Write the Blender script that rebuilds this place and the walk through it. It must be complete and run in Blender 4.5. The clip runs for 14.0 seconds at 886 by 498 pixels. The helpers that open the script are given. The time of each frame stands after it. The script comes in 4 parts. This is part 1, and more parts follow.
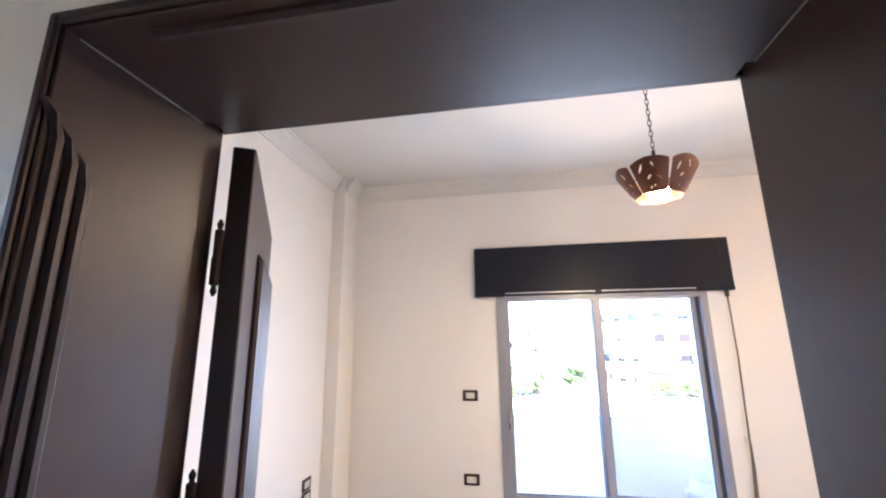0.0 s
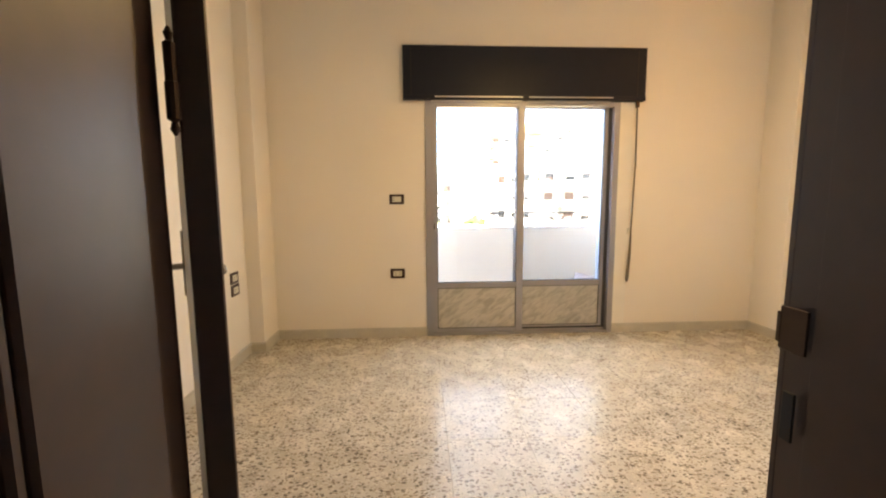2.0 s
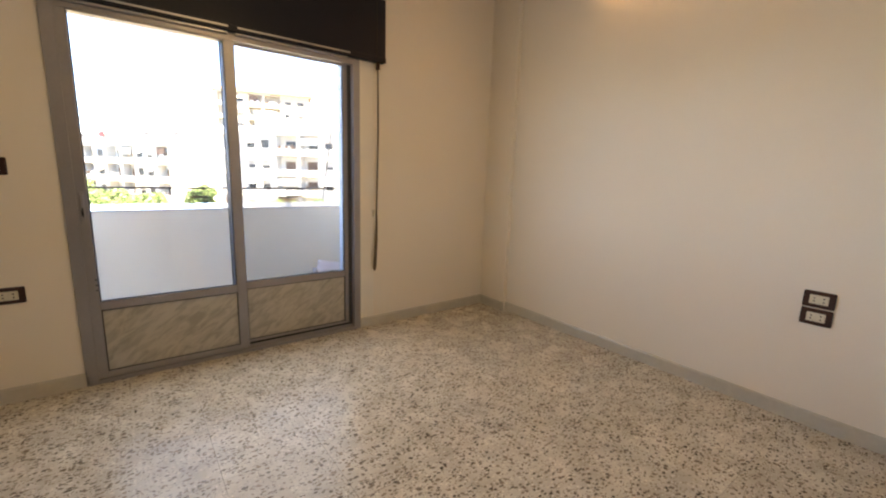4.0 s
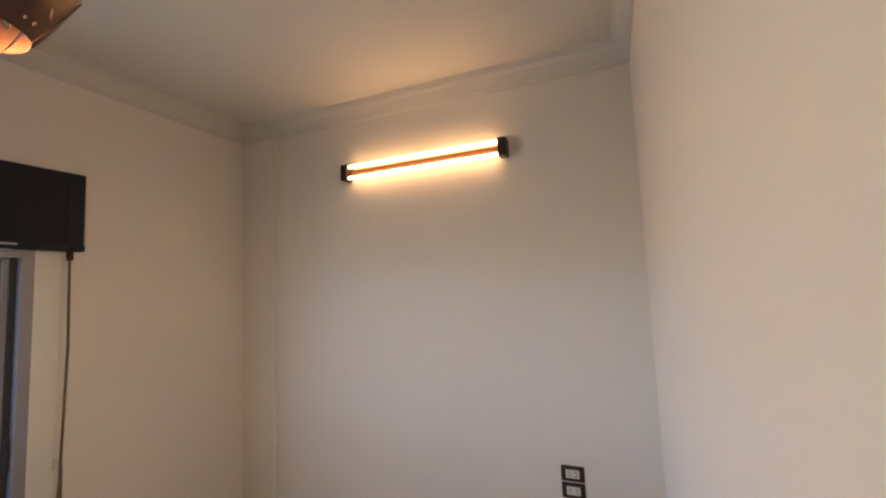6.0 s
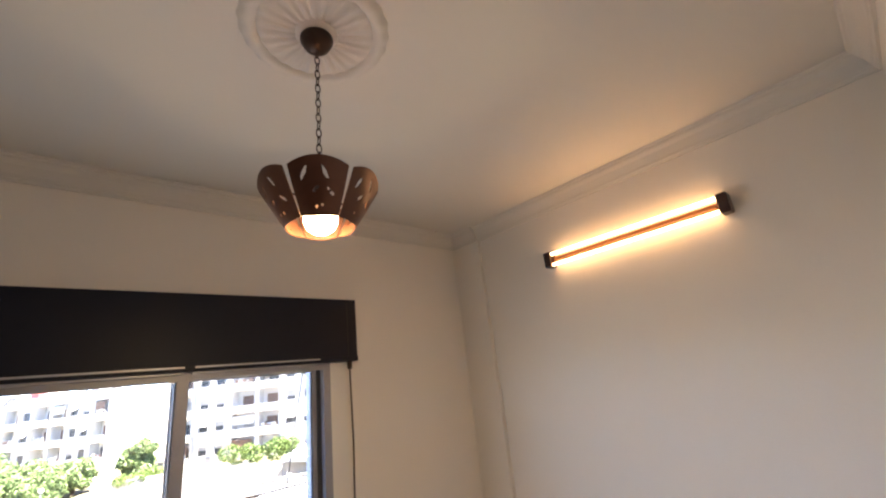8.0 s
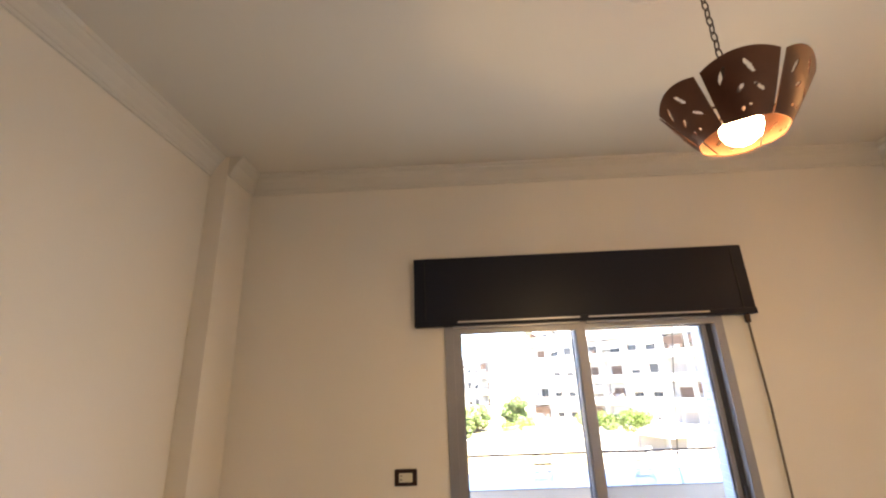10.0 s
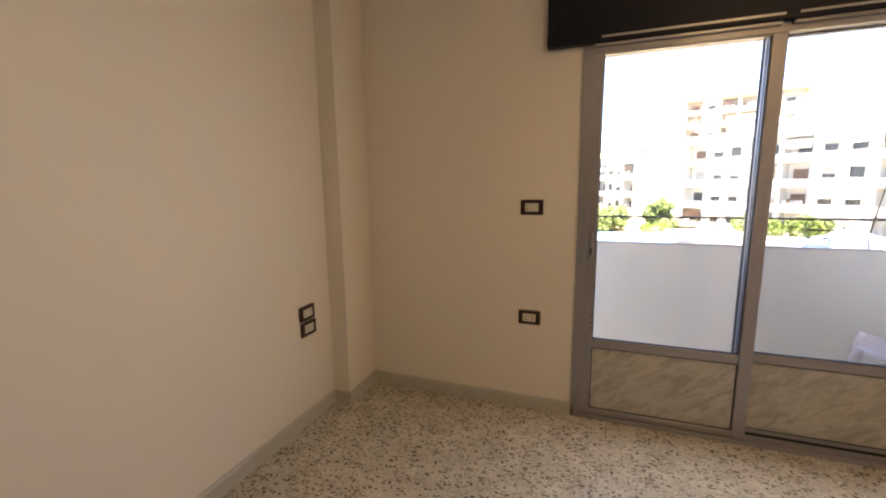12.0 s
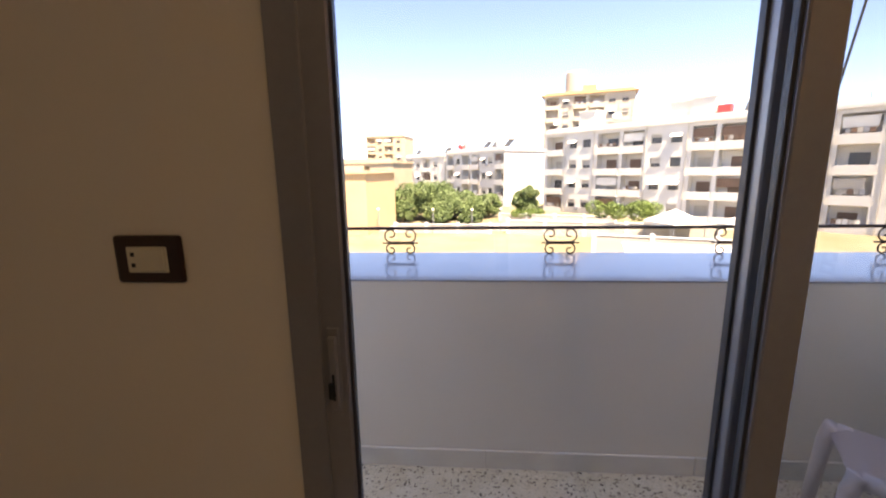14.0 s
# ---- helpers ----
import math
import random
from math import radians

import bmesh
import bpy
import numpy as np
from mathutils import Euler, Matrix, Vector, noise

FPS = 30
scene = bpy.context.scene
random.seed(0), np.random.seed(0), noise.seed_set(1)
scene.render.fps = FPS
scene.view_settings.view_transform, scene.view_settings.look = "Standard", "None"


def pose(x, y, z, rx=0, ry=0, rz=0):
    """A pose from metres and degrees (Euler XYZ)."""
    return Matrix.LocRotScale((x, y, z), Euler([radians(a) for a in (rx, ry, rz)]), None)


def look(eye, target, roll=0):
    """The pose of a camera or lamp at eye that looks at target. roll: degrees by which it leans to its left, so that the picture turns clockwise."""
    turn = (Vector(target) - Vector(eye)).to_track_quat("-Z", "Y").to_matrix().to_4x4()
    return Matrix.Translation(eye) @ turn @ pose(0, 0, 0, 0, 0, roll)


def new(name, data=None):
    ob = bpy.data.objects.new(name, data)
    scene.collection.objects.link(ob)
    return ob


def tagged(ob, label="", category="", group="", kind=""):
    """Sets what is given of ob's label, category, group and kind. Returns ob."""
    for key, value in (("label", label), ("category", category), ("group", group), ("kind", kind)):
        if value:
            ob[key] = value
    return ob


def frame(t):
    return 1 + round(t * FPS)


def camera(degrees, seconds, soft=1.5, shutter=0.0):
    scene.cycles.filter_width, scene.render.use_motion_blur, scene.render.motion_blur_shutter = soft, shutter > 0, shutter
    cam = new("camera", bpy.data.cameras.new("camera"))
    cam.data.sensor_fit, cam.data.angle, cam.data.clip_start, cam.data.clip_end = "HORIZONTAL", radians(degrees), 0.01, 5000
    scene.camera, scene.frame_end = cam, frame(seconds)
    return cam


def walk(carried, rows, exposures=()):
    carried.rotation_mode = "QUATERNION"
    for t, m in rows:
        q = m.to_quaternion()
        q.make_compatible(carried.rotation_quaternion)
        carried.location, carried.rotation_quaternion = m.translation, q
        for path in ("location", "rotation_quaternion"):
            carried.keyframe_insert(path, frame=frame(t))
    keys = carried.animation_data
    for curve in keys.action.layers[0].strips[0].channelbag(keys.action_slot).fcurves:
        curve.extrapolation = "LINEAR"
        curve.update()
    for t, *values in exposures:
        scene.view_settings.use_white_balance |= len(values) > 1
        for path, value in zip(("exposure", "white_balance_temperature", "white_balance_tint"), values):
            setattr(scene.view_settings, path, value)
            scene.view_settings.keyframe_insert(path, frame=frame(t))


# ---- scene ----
# camera
cam = camera(94.2, 14.0, 2.1)
PATH = [
    (0, (0.158, -3.593, 1.638), (-0.181, -1.669, 2.078), -0.6),
    (0.5, (0.139, -3.484, 1.501), (-0.156, -1.543, 1.883), -1.4),
    (1, (0.09, -3.47, 1.351), (-0.206, -1.494, 1.438), -3.5),
    (1.5, (-0.019, -3.584, 1.249), (-0.13, -1.59, 1.137), -1.8),
    (2, (-0.050, -3.536, 1.184), (0.053, -1.551, 0.952), -0.3),
    (2.5, (-0.016, -3.348, 1.224), (0.153, -1.381, 0.9), 0.1),
    (3, (0.007, -3.191, 1.221), (0.299, -1.248, 0.852), 0.2),
    (3.5, (0.08, -3.021, 1.227), (0.751, -1.176, 0.846), 1.9),
    (4, (0.261, -2.875, 1.225), (1.456, -1.312, 0.869), 1.8),
    (4.2, (0.314, -2.823, 1.25), (1.678, -1.398, 0.917), 1.8),
    (6.3, (0.5, -2.713, 1.792), (2.344, -1.981, 2.044), -3.8),
    (6.5, (0.48, -2.701, 1.809), (2.316, -1.939, 2.12), -4.6),
    (7, (0.434, -2.661, 1.826), (2.156, -1.736, 2.249), -6.8),
    (7.2, (0.415, -2.668, 1.833), (2.071, -1.645, 2.294), -6.9),
    (9.5, (0.124, -2.561, 1.782), (0.468, -0.714, 2.468), -3.8),
    (10, (0.057, -2.542, 1.714), (0.013, -0.635, 2.313), -2.3),
    (10.5, (-0.003, -2.555, 1.61), (-0.379, -0.637, 2.034), -1.3),
    (11, (-0.034, -2.548, 1.515), (-0.653, -0.656, 1.705), -0.9),
    (11.5, (0.018, -2.55, 1.412), (-0.718, -0.692, 1.344), -0.8),
    (12, (0.083, -2.331, 1.34), (-0.61, -0.482, 1.024), -0.8),
    (12.5, (0.156, -1.995, 1.339), (-0.293, -0.092, 0.923), -0.8),
    (13, (0.281, -1.575, 1.332), (0.086, 0.375, 0.932), -1.5),
    (13.5, (0.301, -1.114, 1.316), (0.124, 0.839, 0.924), -1.1),
    (14, (0.308, -0.67, 1.345), (0.159, 1.288, 0.969), -0.9),
]
walk(cam, [(t, look(eye, target, roll)) for t, eye, target, roll in PATH],
     exposures=[(0.0, 6.95, 5600, 15), (0.5, 6.5, 6300, 14), (1.0, 6.35, 7000, 13), (1.5, 6.35, 9500, 11), (2.0, 6.3, 9500, 11), (2.5, 6.05, 8500, 11), (3.0, 5.85, 8000, 11), (4.2, 5.3, 8500, 11),
                (6.3, 5.1, 6900, 15), (7.2, 5.1, 6900, 15), (9.5, 5.75, 7000, 15), (10.5, 5.8, 8900, 13), (11.0, 5.65, 8900, 13), (11.5, 5.7, 8700, 14),
                (12.0, 5.3, 8700, 15), (12.5, 5.1, 8600, 16), (13.0, 4.8, 8600, 18), (13.5, 4.4, 8800, 19), (14.0, 3.8, 9000, 21)])

# world and sun
SUN_EL, SUN_AZ = radians(64), radians(150)   # azimuth from +y towards +x
world = bpy.data.worlds.new("sky")
scene.world = world
world.use_nodes = True
wn = world.node_tree.nodes
sky = wn.new("ShaderNodeTexSky")
sky.sky_type, sky.sun_disc, sky.sun_elevation, sky.sun_rotation = "NISHITA", False, SUN_EL, SUN_AZ
sky.dust_density, sky.air_density, sky.ozone_density = 0.25, 0.42, 3.5
world.node_tree.links.new(sky.outputs[0], wn["Background"].inputs[0])
wn["Background"].inputs[1].default_value = 0.09
sun_dir = Vector((math.sin(SUN_AZ) * math.cos(SUN_EL), math.cos(SUN_AZ) * math.cos(SUN_EL), math.sin(SUN_EL)))
sun = new("sun", bpy.data.lights.new("sun", "SUN"))
sun.data.energy, sun.data.angle, sun.data.color = 3.0, radians(0.5), (1, 0.95, 0.87)
sun.matrix_world = look(sun_dir * 60, (0, 0, 0))
# added area lamp in the balcony door's opening, boosts the sky's light indoors
door_fill = new("door_sky_fill", bpy.data.lights.new("door_sky_fill", "AREA"))
door_fill.data.shape, door_fill.data.size, door_fill.data.size_y = "RECTANGLE", 1.50, 1.46
door_fill.data.energy, door_fill.data.color = 0.45, (0.80, 0.90, 1.0)
door_fill.matrix_world = look((0.82, -0.062, 1.24), (0.82, -1.0, 1.24))


# materials
def mat(name, color, rough=0.6, metal=0.0, grain=0.0, scale=40.0, blotch=0.0, bscale=1.5, bump=0.0, dist=0.002, color2=None, coat=0.0, spec=0.5):
    """Principled paint with blotches at room size, fine grain and relief."""
    m = bpy.data.materials.new(name)
    m.use_nodes = True
    nt = m.node_tree
    n, l = nt.nodes, nt.links
    p = n["Principled BSDF"]
    p.inputs["Base Color"].default_value = (*color, 1)
    p.inputs["Roughness"].default_value, p.inputs["Metallic"].default_value = rough, metal
    p.inputs["Coat Weight"].default_value = coat
    p.inputs["Specular IOR Level"].default_value = spec
    tc = n.new("ShaderNodeTexCoord")
    out = None
    if blotch or grain:
        base = n.new("ShaderNodeRGB")
        base.outputs[0].default_value = (*color, 1)
        out = base.outputs[0]
        for amount, sc, det in ((blotch, bscale, 5), (grain, scale, 3)):
            if not amount:
                continue
            no = n.new("ShaderNodeTexNoise")
            no.inputs["Scale"].default_value, no.inputs["Detail"].default_value = sc, det
            l.new(tc.outputs["Object"], no.inputs["Vector"])
            mr = n.new("ShaderNodeMapRange")
            mr.inputs["From Min"].default_value, mr.inputs["From Max"].default_value = 0.3, 0.7
            mr.inputs["To Min"].default_value, mr.inputs["To Max"].default_value = 0.0, 1.0
            l.new(no.outputs["Fac"], mr.inputs["Value"])
            mx = n.new("ShaderNodeMix")
            mx.data_type = "RGBA"
            l.new(mr.outputs[0], mx.inputs["Factor"])
            c2 = n.new("ShaderNodeMix")
            c2.data_type, c2.blend_type = "RGBA", "MIX"
            c2.inputs["Factor"].default_value = amount
            l.new(out, c2.inputs["A"])
            c2.inputs["B"].default_value = (*(color2 or [c * 0.45 for c in color]), 1)
            l.new(out, mx.inputs["A"])
            l.new(c2.outputs["Result"], mx.inputs["B"])
            out = mx.outputs["Result"]
        l.new(out, p.inputs["Base Color"])
    if bump:
        no = n.new("ShaderNodeTexNoise")
        no.inputs["Scale"].default_value, no.inputs["Detail"].default_value = scale, 4
        l.new(tc.outputs["Object"], no.inputs["Vector"])
        b = n.new("ShaderNodeBump")
        b.inputs["Strength"].default_value, b.inputs["Distance"].default_value = bump, dist
        l.new(no.outputs["Fac"], b.inputs["Height"])
        l.new(b.outputs[0], p.inputs["Normal"])
    return m


def glow(name, color, strength):
    m = bpy.data.materials.new(name)
    m.use_nodes = True
    p = m.node_tree.nodes["Principled BSDF"]
    p.inputs["Base Color"].default_value = (*color, 1)
    p.inputs["Emission Color"].default_value = (*color, 1)
    p.inputs["Emission Strength"].default_value = strength
    return m


def terrazzo(name, k=1.0, elong=1.7, low=(0.45, 0.405, 0.345), high=(0.61, 0.57, 0.50), few=0.0):
    """Cream cement with grey, brown and white stone chips, polished."""
    m = bpy.data.materials.new(name)
    m.use_nodes = True
    nt = m.node_tree
    n, l = nt.nodes, nt.links
    p = n["Principled BSDF"]
    geo = n.new("ShaderNodeNewGeometry")
    wob = n.new("ShaderNodeTexNoise")
    wob.inputs["Scale"].default_value = 30
    l.new(geo.outputs["Position"], wob.inputs["Vector"])
    vm = n.new("ShaderNodeMix")
    vm.data_type, vm.blend_type = "RGBA", "LINEAR_LIGHT"
    vm.inputs["Factor"].default_value = 0.013
    l.new(geo.outputs["Position"], vm.inputs["A"])
    l.new(wob.outputs["Color"], vm.inputs["B"])
    oi = n.new("ShaderNodeObjectInfo")
    out = None
    base = n.new("ShaderNodeTexNoise")
    base.inputs["Scale"].default_value, base.inputs["Detail"].default_value = 9, 6
    l.new(geo.outputs["Position"], base.inputs["Vector"])
    cr = n.new("ShaderNodeValToRGB")
    cr.color_ramp.elements[0].position, cr.color_ramp.elements[0].color = 0.3, (*low, 1)
    cr.color_ramp.elements[1].position, cr.color_ramp.elements[1].color = 0.7, (*high, 1)
    l.new(base.outputs["Fac"], cr.inputs[0])
    out = cr.outputs[0]
    for sc, thr, cut, cols in ((46, 0.40, 0.40, ((0.085, 0.073, 0.062), (0.28, 0.22, 0.17))), (84, 0.36, 0.55, ((0.16, 0.13, 0.105), (0.36, 0.30, 0.24))), (60, 0.3, 0.55, ((0.75, 0.70, 0.62), (0.62, 0.55, 0.46)))):
        mp = n.new("ShaderNodeMapping")
        mp.inputs["Location"].default_value = (sc * 0.37, sc * 0.11, 0)
        mp.inputs["Scale"].default_value = (1, elong, 0.2)
        l.new(vm.outputs["Result"], mp.inputs["Vector"])
        v = n.new("ShaderNodeTexVoronoi")
        v.inputs["Scale"].default_value = sc * k
        v.inputs["Randomness"].default_value = 1.0
        l.new(mp.outputs[0], v.inputs["Vector"])
        lt = n.new("ShaderNodeMath")
        lt.operation = "LESS_THAN"
        l.new(v.outputs["Distance"], lt.inputs[0])
        lt.inputs[1].default_value = thr
        sep = n.new("ShaderNodeSeparateColor")
        l.new(v.outputs["Color"], sep.inputs[0])
        gt = n.new("ShaderNodeMath")
        gt.operation = "GREATER_THAN"
        l.new(sep.outputs[0], gt.inputs[0])
        gt.inputs[1].default_value = cut + few
        mul = n.new("ShaderNodeMath")
        mul.operation = "MULTIPLY"
        l.new(lt.outputs[0], mul.inputs[0])
        l.new(gt.outputs[0], mul.inputs[1])
        chip = n.new("ShaderNodeMix")
        chip.data_type = "RGBA"
        l.new(sep.outputs[1], chip.inputs["Factor"])
        chip.inputs["A"].default_value, chip.inputs["B"].default_value = (*cols[0], 1), (*cols[1], 1)
        mx = n.new("ShaderNodeMix")
        mx.data_type = "RGBA"
        l.new(mul.outputs[0], mx.inputs["Factor"])
        l.new(out, mx.inputs["A"])
        l.new(chip.outputs["Result"], mx.inputs["B"])
        out = mx.outputs["Result"]
    hv = n.new("ShaderNodeMapRange")
    hv.inputs["To Min"].default_value, hv.inputs["To Max"].default_value = 0.93, 1.04
    l.new(oi.outputs["Random"], hv.inputs["Value"])
    sc = n.new("ShaderNodeVectorMath")
    sc.operation = "SCALE"
    l.new(out, sc.inputs[0])
    l.new(hv.outputs[0], sc.inputs["Scale"])
    l.new(sc.outputs[0], p.inputs["Base Color"])
    rn = n.new("ShaderNodeTexNoise")
    rn.inputs["Scale"].default_value, rn.inputs["Detail"].default_value = 5, 5
    l.new(geo.outputs["Position"], rn.inputs["Vector"])
    rr = n.new("ShaderNodeMapRange")
    rr.inputs["To Min"].default_value, rr.inputs["To Max"].default_value = 0.17, 0.36
    l.new(rn.outputs["Fac"], rr.inputs["Value"])
    l.new(rr.outputs[0], p.inputs["Roughness"])
    p.inputs["Specular IOR Level"].default_value = 0.24
    return m


M_WALL = mat("cream wall paint", (0.80, 0.745, 0.675), 0.55, blotch=0.12, bscale=1.3, grain=0.05, scale=90, bump=0.12, dist=0.002, color2=(0.62, 0.55, 0.44))
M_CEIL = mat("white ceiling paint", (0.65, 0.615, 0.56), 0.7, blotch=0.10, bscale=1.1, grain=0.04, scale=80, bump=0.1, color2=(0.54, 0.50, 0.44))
M_PLASTER = mat("white plaster band", (0.80, 0.77, 0.71), 0.6, blotch=0.12, bscale=4, bump=0.15, scale=60)
M_BASE = mat("grey marble skirting", (0.55, 0.52, 0.46), 0.3, blotch=0.5, bscale=6, grain=0.3, scale=40, color2=(0.40, 0.375, 0.335))
M_TERR = terrazzo("terrazzo", 0.92)
M_TERRB = terrazzo("balcony terrazzo", 1.5, 1.2, (0.70, 0.61, 0.46), (0.82, 0.74, 0.60), 0.22)
M_GROUT = mat("tile joint", (0.40, 0.35, 0.29), 0.8, grain=0.3, scale=60)
M_WOOD = mat("dark brown gloss paint", (0.052, 0.025, 0.021), 0.42, blotch=0.35, bscale=3, grain=0.2, scale=30, bump=0.06, dist=0.001, color2=(0.012, 0.008, 0.008))
# blue in this base colour imitates window glare on the dark paint
M_BOXW = mat("near black brown painted wood with blue glare", (0.007, 0.008, 0.018), 0.45, blotch=0.3, bscale=3, grain=0.2, scale=35, bump=0.06, color2=(0.006, 0.006, 0.012), spec=0.25)
M_ALU = mat("grey anodised aluminium", (0.36, 0.35, 0.37), 0.42, metal=0.55, blotch=0.15, bscale=4, grain=0.1, scale=70)
M_ALUD = mat("dark aluminium track", (0.07, 0.07, 0.08), 0.5, metal=0.4, grain=0.2)
M_SILVER = mat("bright aluminium lip", (0.42, 0.42, 0.44), 0.4, metal=0.7, grain=0.1)
M_PANEL = mat("veined grey panel", (0.46, 0.44, 0.40), 0.4, blotch=0.55, bscale=9, grain=0.25, scale=22, bump=0.3, dist=0.006, color2=(0.27, 0.255, 0.235))
pn = M_PANEL.node_tree
pmap = pn.nodes.new("ShaderNodeMapping")
pmap.inputs["Rotation"].default_value = (0, radians(36), 0)
pmap2 = pn.nodes.new("ShaderNodeMapping")
pmap2.inputs["Scale"].default_value = (5.5, 5, 17)
pn.links.new(pmap.outputs[0], pmap2.inputs["Vector"])
ptc = pn.nodes.new("ShaderNodeTexCoord")
pn.links.new(ptc.outputs["Object"], pmap.inputs["Vector"])
pno = pn.nodes.new("ShaderNodeTexNoise")
pno.inputs["Scale"].default_value, pno.inputs["Detail"].default_value, pno.inputs["Distortion"].default_value = 1.6, 4, 1.1
pn.links.new(pmap2.outputs[0], pno.inputs["Vector"])
prm = pn.nodes.new("ShaderNodeValToRGB")
prm.color_ramp.elements[0].position, prm.color_ramp.elements[0].color = 0.34, (0.345, 0.33, 0.30, 1)
prm.color_ramp.elements[1].position, prm.color_ramp.elements[1].color = 0.60, (0.50, 0.48, 0.44, 1)
pn.links.new(pno.outputs["Fac"], prm.inputs[0])
pn.links.new(prm.outputs[0], pn.nodes["Principled BSDF"].inputs["Base Color"])
M_BROWNP = mat("dark brown plastic", (0.034, 0.012, 0.010), 0.35, grain=0.15, scale=50)
M_WHITEP = mat("ivory plastic", (0.68, 0.65, 0.55), 0.4, grain=0.08, scale=50)
M_BLACK = mat("black hole", (0.01, 0.01, 0.01), 0.7)
M_STEEL = mat("worn chrome", (0.55, 0.52, 0.48), 0.3, metal=0.9, grain=0.2)
M_BRASS = mat("dark bronze", (0.055, 0.033, 0.024), 0.42, metal=0.7, grain=0.3)
M_COPPER = mat("dark brown copper sheet", (0.13, 0.05, 0.026), 0.34, metal=0.35, blotch=0.4, bscale=8, grain=0.2, color2=(0.06, 0.024, 0.015))
M_GOLD = mat("orange varnished strip", (0.20, 0.075, 0.02), 0.4, grain=0.3, scale=25)
M_BULB = glow("lit warm bulb", (1.0, 0.75, 0.42), 8.0)
M_TUBE = glow("lit warm tube", (1.0, 0.60, 0.28), 0.42)
M_CORD = mat("grey brown cord", (0.16, 0.13, 0.10), 0.8, grain=0.3, scale=120)
M_PARA = mat("white balcony paint", (0.87, 0.81, 0.72), 0.7, blotch=0.12, bscale=1.6, grain=0.04, scale=50, bump=0.03, dist=0.001)
M_SKB = mat("pale marble", (0.85, 0.81, 0.74), 0.25, blotch=0.3, bscale=7, grain=0.1, scale=30)
M_LEVER = mat("dull dark steel", (0.20, 0.185, 0.17), 0.38, metal=0.8, grain=0.2)
# blue-grey of the reflected sky is put into the marble's base colour
M_COPE = mat("polished marble coping, sky tinted", (0.36, 0.375, 0.41), 0.10, blotch=0.3, bscale=4, grain=0.1)
M_IRON = mat("dark brown wrought iron", (0.045, 0.026, 0.02), 0.5, metal=0.3, grain=0.3, bump=0.1)
M_CHAIR = mat("pale pink plastic", (0.84, 0.72, 0.69), 0.45, blotch=0.12, bscale=5, grain=0.05)
# pale colour for the highlight along the door frame's corner joints
M_LINE = mat("pale joint highlight", (0.30, 0.27, 0.24), 0.7, grain=0.4, scale=60)
M_BLUE = mat("pale blue ribbed render", (0.76, 0.82, 0.90), 0.6, blotch=0.15, bscale=6, grain=0.1, bump=0.3)

M_GLASS = bpy.data.materials.new("clear window glass")
M_GLASS.use_nodes = True
gp = M_GLASS.node_tree.nodes["Principled BSDF"]
gp.inputs["Transmission Weight"].default_value, gp.inputs["Roughness"].default_value, gp.inputs["IOR"].default_value = 1.0, 0.0, 1.3
gp.inputs["Base Color"].default_value = (0.58, 0.60, 0.62, 1)
M_GLASS2 = M_GLASS.copy()
M_GLASS2.name = "grey tinted window glass"
M_GLASS2.node_tree.nodes["Principled BSDF"].inputs["Base Color"].default_value = (0.44, 0.46, 0.485, 1)


# builders
def part(name, bm, material, parent=None, label="", smooth=False):
    """Links a bmesh as one mesh object, under a thing or a part."""
    me = bpy.data.meshes.new(name)
    bmesh.ops.recalc_face_normals(bm, faces=bm.faces[:])
    if smooth:
        for f in bm.faces:
            f.smooth = True
    bm.to_mesh(me)
    bm.free()
    me.materials.append(material)
    ob = new(name, me)
    ob.parent = parent
    if label:
        tagged(ob, label)
    return ob


def thing(name, m, label, category, group=""):
    ob = new(name)
    ob.empty_display_size = 0.05
    ob.matrix_world = m
    return tagged(ob, label, category, group)


def box(bm, x0, x1, y0, y1, z0, z1, bevel=0.0, seg=1):
    vs = bmesh.ops.create_cube(bm, size=1)["verts"]
    for v in vs:
        v.co = Vector((x0 + (v.co.x + 0.5) * (x1 - x0), y0 + (v.co.y + 0.5) * (y1 - y0), z0 + (v.co.z + 0.5) * (z1 - z0)))
    if bevel:
        es = list({e for v in vs for e in v.link_edges})
        bmesh.ops.bevel(bm, geom=es, offset=bevel, segments=seg, profile=0.5, affect="EDGES")
    return bm


def boxes(*rows, bevel=0.0):
    bm = bmesh.new()
    for r in rows:
        box(bm, *r, bevel=bevel)
    return bm


def tube(points, radius, seg=8, closed=False, bm=None):
    """A round rod along the points; radius a number or one for each point."""
    bm = bm or bmesh.new()
    pts = [Vector(p) for p in points]
    rings = []
    for i, p in enumerate(pts):
        a = pts[i - 1] if (i or closed) else p
        b = pts[(i + 1) % len(pts)] if (i < len(pts) - 1 or closed) else p
        d = (b - a).normalized()
        u = d.cross(Vector((0.13, 0.31, 0.94))).normalized()
        w = d.cross(u)
        r = radius[i] if isinstance(radius, (list, tuple)) else radius
        rings.append([bm.verts.new(p + r * (math.cos(2 * math.pi * k / seg) * u + math.sin(2 * math.pi * k / seg) * w)) for k in range(seg)])
    for i in range(len(rings) if closed else len(rings) - 1):
        a, b = rings[i], rings[(i + 1) % len(rings)]
        for k in range(seg):
            bm.faces.new((a[k], a[(k + 1) % seg], b[(k + 1) % seg], b[k]))
    if not closed:
        bm.faces.new(rings[0][::-1]), bm.faces.new(rings[-1])
    return bm


